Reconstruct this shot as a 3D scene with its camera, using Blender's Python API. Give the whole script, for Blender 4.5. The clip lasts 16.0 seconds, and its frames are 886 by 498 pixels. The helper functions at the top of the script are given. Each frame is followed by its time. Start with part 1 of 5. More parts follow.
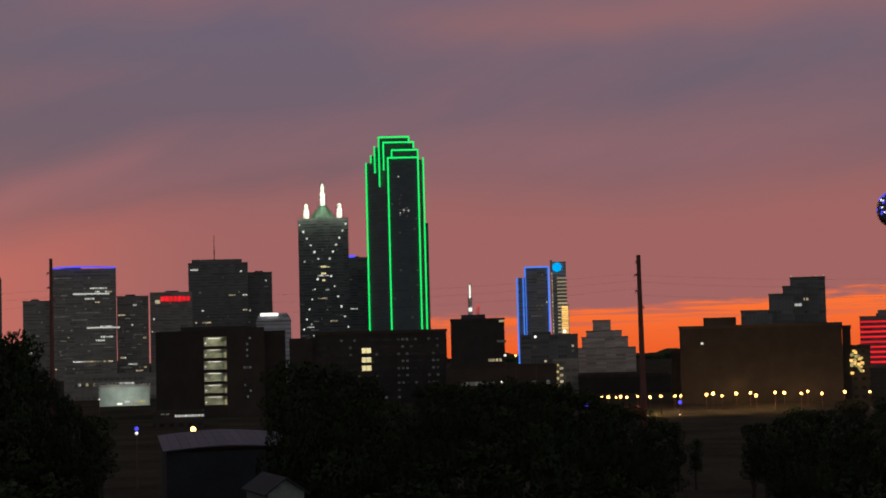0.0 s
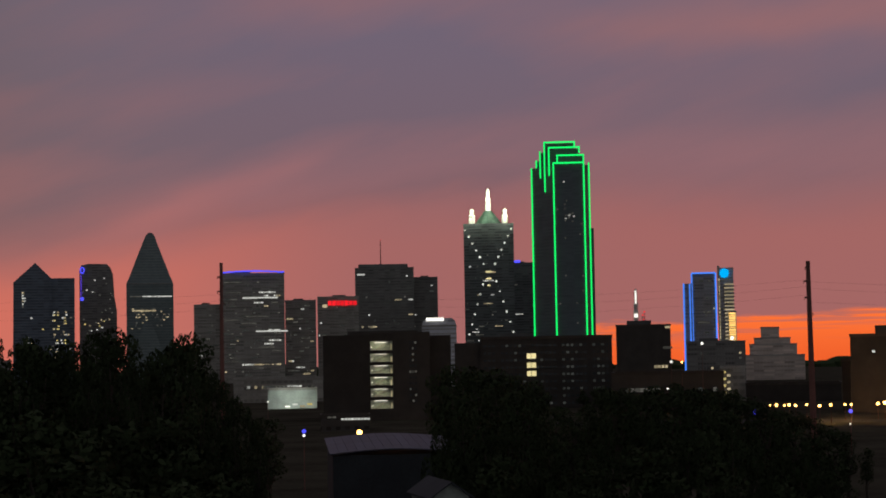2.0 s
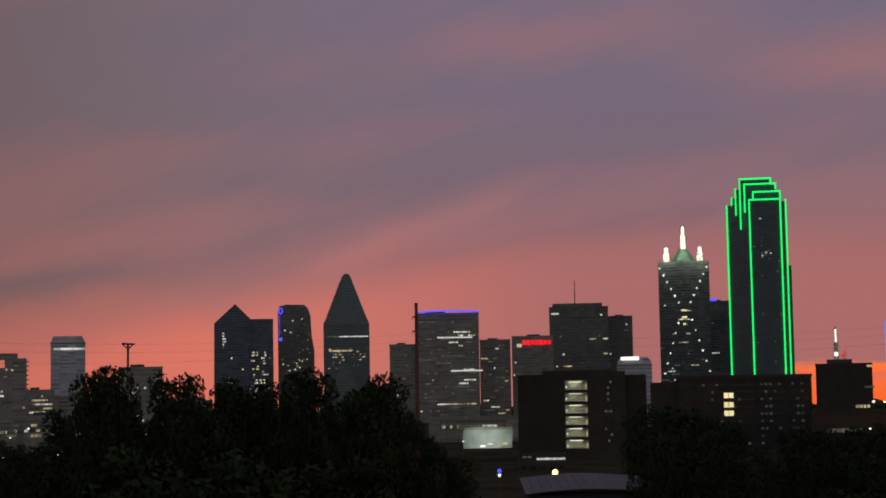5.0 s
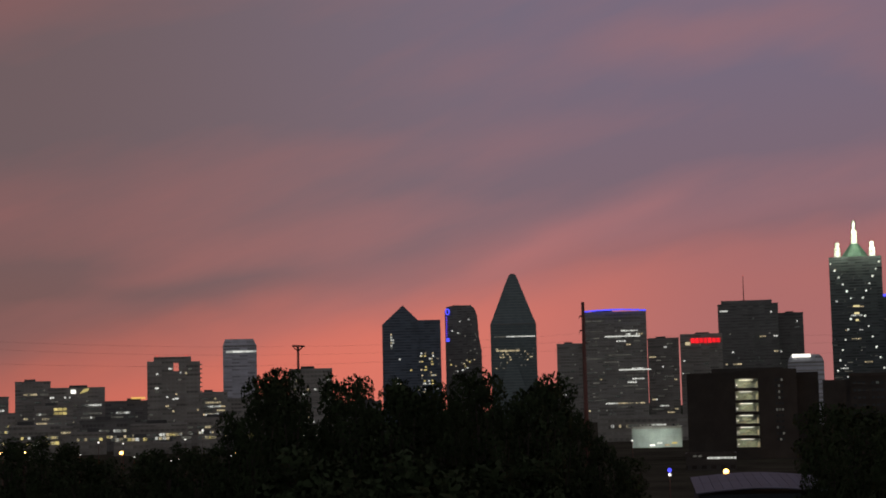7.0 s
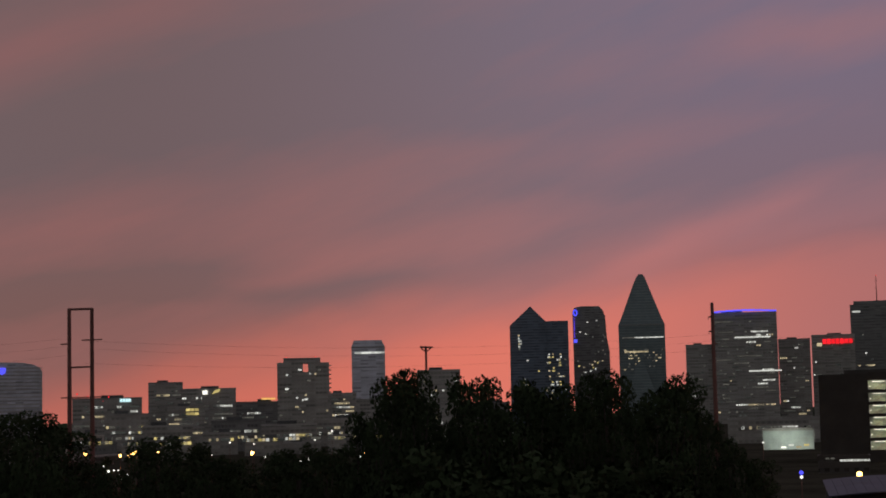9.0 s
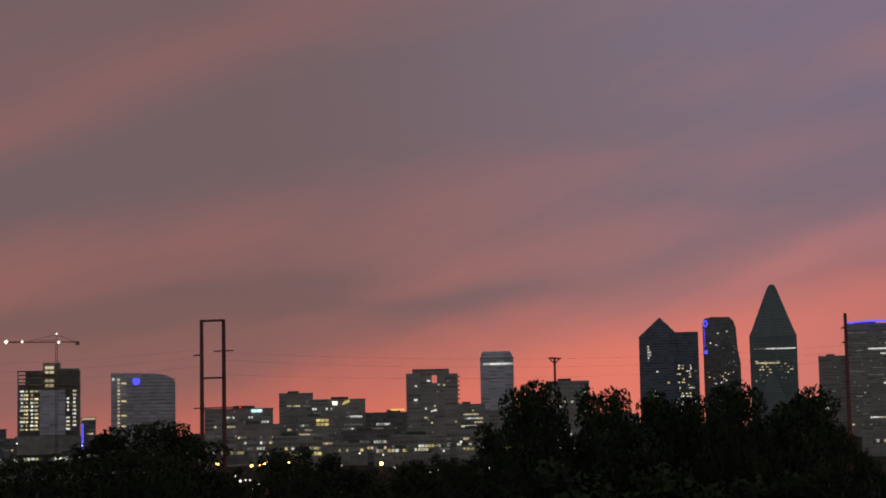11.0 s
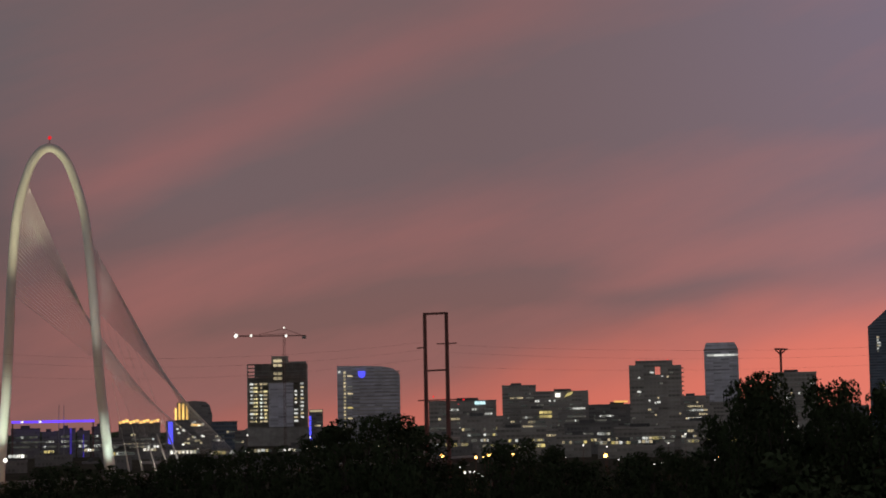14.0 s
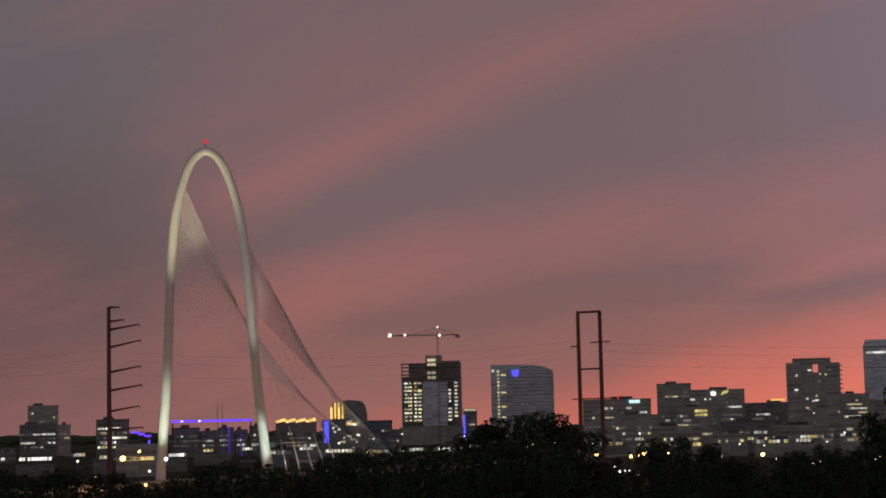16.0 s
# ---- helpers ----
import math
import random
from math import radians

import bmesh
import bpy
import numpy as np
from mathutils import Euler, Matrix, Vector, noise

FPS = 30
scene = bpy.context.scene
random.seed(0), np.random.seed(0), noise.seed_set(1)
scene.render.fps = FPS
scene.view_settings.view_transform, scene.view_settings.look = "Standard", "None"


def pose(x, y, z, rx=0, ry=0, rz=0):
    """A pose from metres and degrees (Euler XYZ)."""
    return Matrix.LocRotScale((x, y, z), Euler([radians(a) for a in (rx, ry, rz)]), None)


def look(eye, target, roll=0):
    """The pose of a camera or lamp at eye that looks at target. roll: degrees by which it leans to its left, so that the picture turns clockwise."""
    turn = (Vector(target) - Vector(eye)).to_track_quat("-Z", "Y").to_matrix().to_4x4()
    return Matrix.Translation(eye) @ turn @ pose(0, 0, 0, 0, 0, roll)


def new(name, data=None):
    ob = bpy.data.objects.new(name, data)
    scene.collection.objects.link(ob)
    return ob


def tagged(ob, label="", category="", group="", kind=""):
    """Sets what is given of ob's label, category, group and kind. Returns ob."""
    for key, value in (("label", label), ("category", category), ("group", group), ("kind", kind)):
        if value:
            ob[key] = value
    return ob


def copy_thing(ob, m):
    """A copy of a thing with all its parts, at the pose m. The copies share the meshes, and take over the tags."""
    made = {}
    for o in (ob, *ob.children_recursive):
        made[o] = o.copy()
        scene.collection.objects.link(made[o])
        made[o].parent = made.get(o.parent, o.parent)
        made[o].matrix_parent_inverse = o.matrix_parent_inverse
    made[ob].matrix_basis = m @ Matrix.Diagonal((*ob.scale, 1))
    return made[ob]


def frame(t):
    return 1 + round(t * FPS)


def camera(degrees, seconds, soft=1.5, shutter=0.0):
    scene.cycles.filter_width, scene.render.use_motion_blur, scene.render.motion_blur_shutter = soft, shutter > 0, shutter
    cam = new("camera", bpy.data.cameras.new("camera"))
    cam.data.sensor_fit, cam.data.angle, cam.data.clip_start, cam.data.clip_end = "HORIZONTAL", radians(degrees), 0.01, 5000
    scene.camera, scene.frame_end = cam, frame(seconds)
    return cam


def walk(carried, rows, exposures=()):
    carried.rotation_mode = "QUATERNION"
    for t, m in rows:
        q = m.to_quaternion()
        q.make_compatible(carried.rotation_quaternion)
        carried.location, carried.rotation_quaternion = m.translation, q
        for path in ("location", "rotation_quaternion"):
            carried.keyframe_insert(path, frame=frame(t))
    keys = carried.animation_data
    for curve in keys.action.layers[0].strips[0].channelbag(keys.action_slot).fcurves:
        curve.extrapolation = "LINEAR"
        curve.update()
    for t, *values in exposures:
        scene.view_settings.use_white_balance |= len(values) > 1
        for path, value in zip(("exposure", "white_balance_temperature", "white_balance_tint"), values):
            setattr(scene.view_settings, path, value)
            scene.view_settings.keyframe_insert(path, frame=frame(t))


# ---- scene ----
# ---- the viewpoint: a bluff over the river bottoms, looking at the skyline ----
EYE = 24.0
cam = camera(28.418, 16.0, soft=1.8)
ROWS = [
    (0.0, 0.000, 3.300, 1.500), (0.5, -1.609, 3.176, 1.582), (1.0, -2.849, 3.197, 1.254), (1.5, -4.028, 3.555, 1.145),
    (2.0, -5.412, 3.591, 1.033), (2.5, -6.656, 3.780, 1.090), (3.0, -7.655, 4.372, 1.252), (3.5, -8.640, 4.821, 1.188),
    (6.0, -14.454, 4.966, 1.170), (6.5, -16.043, 5.025, 1.323), (7.0, -17.184, 5.103, 1.438), (7.5, -17.833, 5.168, 1.335),
    (8.0, -18.836, 5.185, 1.341), (8.5, -20.173, 5.185, 1.357), (11.0, -25.566, 5.692, 1.160), (11.5, -26.926, 5.727, 1.150),
    (12.0, -28.142, 5.619, 1.077), (12.5, -29.395, 5.441, 1.110), (13.0, -30.537, 5.349, 1.131), (13.5, -31.566, 5.469, 1.161),
    (14.0, -32.832, 5.578, 1.171), (14.5, -34.024, 5.534, 1.005), (15.0, -35.268, 5.630, 0.933), (15.5, -36.601, 5.736, 1.087),
    (16.0, -37.839, 5.645, 1.254),
]
walk(cam, [(t, pose(0, 0, EYE, 0, 0, -yaw) @ pose(0, 0, 0, 90 + pitch) @ pose(0, 0, 0, 0, 0, -roll)) for t, yaw, pitch, roll in ROWS],
     exposures=[(0.0, 0.0), (1.5, 0.03), (3.5, 0.15), (8.0, 0.24), (11.0, 0.32), (14.0, 0.33), (16.0, 0.38)])


# ---- node helpers ----
class Nodes:
    """Short hand for building a node tree."""

    def __init__(self, tree):
        self.tree = tree
        self.tree.nodes.clear()

    def add(self, kind):
        return self.tree.nodes.new(kind)

    def link(self, a, b):
        self.tree.links.new(a, b)

    def put(self, socket, value):
        if isinstance(value, bpy.types.NodeSocket):
            self.link(value, socket)
        else:
            socket.default_value = value

    def math(self, op, a, b=0.0, c=0.0, clamp=False):
        node = self.add("ShaderNodeMath")
        node.operation, node.use_clamp = op, clamp
        for socket, value in zip(node.inputs, (a, b, c)):
            self.put(socket, value)
        return node.outputs[0]

    def mix(self, k, a, b, blend="MIX"):
        node = self.add("ShaderNodeMix")
        node.data_type, node.blend_type = "RGBA", blend
        self.put(node.inputs[0], k)
        self.put(node.inputs[6], a if isinstance(a, bpy.types.NodeSocket) else (*a, 1))
        self.put(node.inputs[7], b if isinstance(b, bpy.types.NodeSocket) else (*b, 1))
        return node.outputs[2]

    def smooth(self, x, lo, hi):
        node = self.add("ShaderNodeMapRange")
        node.interpolation_type = "SMOOTHSTEP"
        self.put(node.inputs[0], x)
        node.inputs[1].default_value, node.inputs[2].default_value = lo, hi
        return node.outputs[0]

    def noise(self, vector, scale, detail=4.0, rough=0.55):
        node = self.add("ShaderNodeTexNoise")
        self.put(node.inputs["Vector"], vector)
        node.inputs["Scale"].default_value, node.inputs["Detail"].default_value, node.inputs["Roughness"].default_value = scale, detail, rough
        return node.outputs[0]

    def xyz(self, x, y, z):
        node = self.add("ShaderNodeCombineXYZ")
        for socket, value in zip(node.inputs, (x, y, z)):
            self.put(socket, value)
        return node.outputs[0]


# ---- sky: dawn cloud deck, glow low in the east ----
def make_sky():
    world = bpy.data.worlds.new("dawn_sky")
    world.use_nodes = True
    scene.world = world
    n = Nodes(world.node_tree)
    sep = n.add("ShaderNodeSeparateXYZ")
    n.link(n.add("ShaderNodeTexCoord").outputs["Generated"], sep.inputs[0])
    az = n.math("DEGREES", n.math("ARCTAN2", sep.outputs[0], sep.outputs[1]))
    el = n.math("DEGREES", n.math("ARCSINE", sep.outputs[2]))
    # cloud streaks run up to the right; along and across them
    along = n.math("ADD", n.math("MULTIPLY", az, 0.94), n.math("MULTIPLY", el, 0.33))
    across = n.math("SUBTRACT", n.math("MULTIPLY", el, 0.94), n.math("MULTIPLY", az, 0.33))
    streak = n.noise(n.xyz(n.math("MULTIPLY", along, 0.045), n.math("MULTIPLY", across, 0.22), 3.1), 1.0, 5.0, 0.5)
    fine = n.noise(n.xyz(n.math("MULTIPLY", along, 0.14), n.math("MULTIPLY", across, 0.6), 7.7), 1.0, 5.0, 0.55)
    wob = n.math("MULTIPLY", n.math("SUBTRACT", n.noise(n.xyz(n.math("MULTIPLY", az, 0.11), n.math("MULTIPLY", el, 0.2), 1.3), 1.0, 3.0), 0.5), 2.0)
    elw = n.math("ADD", el, wob)

    def ridge(a0, e0, a1, e1, width, gain, fade=0.65):
        span = math.hypot(a1 - a0, e1 - e0)
        ux, uy = (a1 - a0) / span, (e1 - e0) / span
        dx, dy = n.math("SUBTRACT", az, (a0 + a1) / 2), n.math("SUBTRACT", elw, (e0 + e1) / 2)
        s = n.math("DIVIDE", n.math("ADD", n.math("MULTIPLY", dx, ux), n.math("MULTIPLY", dy, uy)), span * fade)
        r = n.math("DIVIDE", n.math("SUBTRACT", n.math("MULTIPLY", dy, ux), n.math("MULTIPLY", dx, uy)), width)
        q = n.math("ADD", n.math("MULTIPLY", n.math("MULTIPLY", s, s), n.math("MULTIPLY", s, s)), n.math("MULTIPLY", r, r))
        return n.math("MULTIPLY", n.math("EXPONENT", n.math("MULTIPLY", q, -1.0)), gain)

    ridges = [
        (-44.4, 7.7, -29.5, 13.6, 1.05, 0.50), (-42.2, 6.5, -26.5, 11.6, 0.9, -0.36), (-43.0, 4.4, -24.0, 8.0, 1.0, 0.24),
        (-40.4, 3.0, -28.4, 4.7, 0.55, -0.36), (-52.0, 11.0, -47.0, 5.5, 2.5, -0.35), (-31.4, 9.3, -20.5, 11.3, 1.2, -0.25),
        (-27.0, 4.6, -18.7, 6.3, 0.8, 0.20), (-31.4, 3.7, -22.5, 4.2, 0.4, -0.22), (-15.3, 4.8, -9.2, 7.0, 0.5, 0.42),
        (-12.5, 4.5, -4.0, 5.9, 0.45, -0.55), (-18.7, 6.9, -2.7, 8.9, 0.7, -0.28), (-11.0, 11.5, -2.5, 12.3, 0.9, 0.36),
        (-0.5, 10.7, 15.0, 11.0, 0.9, 0.85), (-22.9, 9.3, -3.2, 10.4, 0.9, -0.22), (-0.5, 6.6, 13.0, 6.9, 0.7, 0.22), (6.0, 8.1, 14.0, 9.0, 0.6, -0.22),
    ]
    total = n.math("MULTIPLY", n.math("SUBTRACT", streak, 0.5), 0.8)
    total = n.math("ADD", total, n.math("MULTIPLY", n.math("SUBTRACT", fine, 0.5), 0.45))
    wisp = n.noise(n.xyz(n.math("MULTIPLY", n.math("ADD", along, n.math("MULTIPLY", wob, 1.5)), 0.3), n.math("MULTIPLY", across, 1.5), 2.2), 1.0, 6.0, 0.6)
    total = n.math("ADD", total, n.math("MULTIPLY", n.math("SUBTRACT", wisp, 0.5), 0.26))
    for row in ridges:
        total = n.math("ADD", total, ridge(*row))
    pink = n.math("ADD", total, n.math("SUBTRACT", 0.30, n.math("MULTIPLY", n.smooth(el, 5.0, 11.0), 0.20)), clamp=True)
    east = n.smooth(az, -21.0, -6.0)
    cloud = n.mix(n.smooth(el, 3.0, 14.0), (0.180, 0.114, 0.134), (0.150, 0.124, 0.178))
    cloud = n.mix(n.smooth(az, -7, -35), cloud, n.mix(n.smooth(el, 2.5, 8.0), (0.208, 0.114, 0.105), (0.166, 0.121, 0.127)))
    cloud = n.mix(n.smooth(az, -40, -54), cloud, n.mix(n.smooth(el, 5.0, 12.0), (0.102, 0.080, 0.082), (0.122, 0.113, 0.126)))
    rose = n.mix(n.smooth(el, 2.0, 11.0), (0.44, 0.158, 0.140), (0.285, 0.132, 0.130))
    rose = n.mix(n.smooth(az, -24, -10), rose, n.mix(n.smooth(el, 2.0, 11.0), (0.38, 0.152, 0.155), (0.28, 0.137, 0.148)))
    col = n.mix(pink, cloud, rose)
    # glow along the horizon under the cloud deck
    slope = n.math("MULTIPLY", n.math("ADD", n.math("MINIMUM", az, -10.0), 19.0), 0.19)
    low = n.math("SUBTRACT", 1.0, n.smooth(n.math("ADD", n.math("SUBTRACT", elw, slope), n.math("MULTIPLY", n.math("SUBTRACT", fine, 0.5), 1.6)), 1.8, 5.2))
    north = n.smooth(az, -33.0, -53.0)
    glow = n.mix(north, (0.66, 0.165, 0.116), (0.27, 0.098, 0.080))
    glow = n.mix(east, glow, (0.36, 0.130, 0.122))
    col = n.mix(n.math("MULTIPLY", low, 0.93), col, glow)
    rim = n.math("ADD", n.math("MULTIPLY", az, 0.042), 1.0)
    rag = n.math("MULTIPLY", n.math("SUBTRACT", n.noise(n.xyz(n.math("MULTIPLY", az, 0.42), n.math("MULTIPLY", el, 3.2), 5.0), 1.0, 5.0), 0.5), 1.1)
    under = n.math("SUBTRACT", rim, n.math("ADD", el, rag))
    thin = n.noise(n.xyz(n.math("MULTIPLY", az, 0.22), n.math("MULTIPLY", el, 5.0), 9.0), 1.0, 4.0)
    veil = n.math("MULTIPLY", n.smooth(thin, 0.46, 0.58), n.math("SUBTRACT", 1.0, n.smooth(under, 0.1, 1.0)))
    orange = n.math("MULTIPLY", n.smooth(under, -0.10, 0.16), n.smooth(az, -4.5, 0.5))
    orange = n.math("MULTIPLY", orange, n.math("SUBTRACT", 1.0, n.math("MULTIPLY", veil, 0.6)))
    hot = n.mix(n.smooth(el, 1.6, -0.6), (1.0, 0.175, 0.032), (0.86, 0.11, 0.018))
    col = n.mix(n.math("MULTIPLY", orange, 0.95), col, hot)
    # the deck darkens to the north
    col = n.mix(n.math("MULTIPLY", n.smooth(az, -15.0, -33.0), 0.24), col, (0.03, 0.0, 0.0))
    # away from the dawn the sky is a dim blue grey
    away = n.smooth(sep.outputs[1], 0.45, -0.35)
    col = n.mix(away, col, (0.172, 0.176, 0.180))
    col = n.mix(n.smooth(el, 16.0, 55.0), col, (0.11, 0.10, 0.115))
    bg = n.add("ShaderNodeBackground")
    n.link(col, bg.inputs[0])
    bg.inputs[1].default_value = 1.0
    n.link(bg.outputs[0], n.add("ShaderNodeOutputWorld").inputs[0])


make_sky()


# ---- materials ----
def surface(name, colour, rough=0.7, metal=0.0, vary=0.35, scale=1.0, bump=0.2, spec=0.4):
    """A plain surface with stains and grain at two sizes."""
    m = bpy.data.materials.new(name)
    m.use_nodes = True
    n = Nodes(m.node_tree)
    where = n.add("ShaderNodeTexCoord").outputs["Object"]
    big, small = n.noise(where, 0.15 * scale, 4), n.noise(where, 2.2 * scale, 5)
    k = n.math("ADD", n.math("MULTIPLY", big, 0.6), n.math("MULTIPLY", small, 0.4))
    dark, light = [c * (1 - vary) for c in colour], [min(1, c * (1 + vary)) for c in colour]
    rnd = n.add("ShaderNodeObjectInfo").outputs["Random"]
    k = n.math("ADD", k, n.math("MULTIPLY", n.math("SUBTRACT", rnd, 0.5), 0.25), clamp=True)
    b = n.add("ShaderNodeBsdfPrincipled")
    n.link(n.mix(n.smooth(k, 0.25, 0.75), dark, light), b.inputs["Base Color"])
    n.link(n.math("ADD", n.math("MULTIPLY", small, 0.2), rough - 0.1, clamp=True), b.inputs["Roughness"])
    b.inputs["Metallic"].default_value, b.inputs["Specular IOR Level"].default_value = metal, spec
    if bump:
        bm = n.add("ShaderNodeBump")
        bm.inputs["Strength"].default_value = bump
        n.link(small, bm.inputs["Height"])
        n.link(bm.outputs[0], b.inputs["Normal"])
    n.link(b.outputs[0], n.add("ShaderNodeOutputMaterial").inputs[0])
    return m


def facade(name, wall, glass=(0.02, 0.025, 0.03), bay=2.6, storey=3.9, across=0.62, high=0.55, gloss=0.22, vary=0.45, relief=0.15):
    """A far curtain wall: storeys and bays of dark glass between spandrels, each pane a little different."""
    m = bpy.data.materials.new(name)
    m.use_nodes = True
    n = Nodes(m.node_tree)
    sep = n.add("ShaderNodeSeparateXYZ")
    where = n.add("ShaderNodeTexCoord").outputs["Object"]
    n.link(where, sep.inputs[0])
    u = n.math("DIVIDE", n.math("ADD", sep.outputs[0], sep.outputs[1]), bay)
    v = n.math("DIVIDE", sep.outputs[2], storey)
    ribbon = n.math("SUBTRACT", n.smooth(n.math("FRACT", v), 0.0, 0.12), n.smooth(n.math("FRACT", v), high, high + 0.12))
    post = n.smooth(n.math("FRACT", u), across, across + 0.1)
    pane = n.math("MULTIPLY", ribbon, n.math("SUBTRACT", 1.0, n.math("MULTIPLY", post, 0.2)))
    cell = n.add("ShaderNodeTexWhiteNoise")
    n.link(n.xyz(n.math("FLOOR", n.math("DIVIDE", u, 3.0)), n.math("FLOOR", v), 0.0), cell.inputs["Vector"])
    grime = n.noise(where, 0.05, 5)
    stone = n.mix(n.smooth(grime, 0.3, 0.7), [c * 0.75 for c in wall], [c * 1.2 for c in wall])
    dark = n.mix(cell.outputs["Value"], [c * (1 - vary) for c in glass], [c * (1 + vary) for c in glass])
    b = n.add("ShaderNodeBsdfPrincipled")
    n.link(n.mix(pane, stone, dark), b.inputs["Base Color"])
    n.link(n.math("ADD", n.math("MULTIPLY", pane, gloss - 0.7), 0.7), b.inputs["Roughness"])
    bp = n.add("ShaderNodeBump")
    bp.inputs["Strength"].default_value, bp.inputs["Distance"].default_value = relief, 0.2
    n.link(n.math("MULTIPLY", pane, -1.0), bp.inputs["Height"])
    n.link(bp.outputs[0], b.inputs["Normal"])
    n.link(b.outputs[0], n.add("ShaderNodeOutputMaterial").inputs[0])
    return m


def glow(name, colour, strength, spread=0.6):
    """A lamp, lit window or glow in place of floodlight; repeats differ in brightness."""
    m = bpy.data.materials.new(name)
    m.use_nodes = True
    n = Nodes(m.node_tree)
    e = n.add("ShaderNodeEmission")
    e.inputs[0].default_value = (*colour, 1)
    rnd = n.add("ShaderNodeObjectInfo").outputs["Random"]
    n.link(n.math("MULTIPLY", n.math("ADD", n.math("MULTIPLY", rnd, spread), 1 - spread), strength), e.inputs[1])
    n.link(e.outputs[0], n.add("ShaderNodeOutputMaterial").inputs[0])
    return m


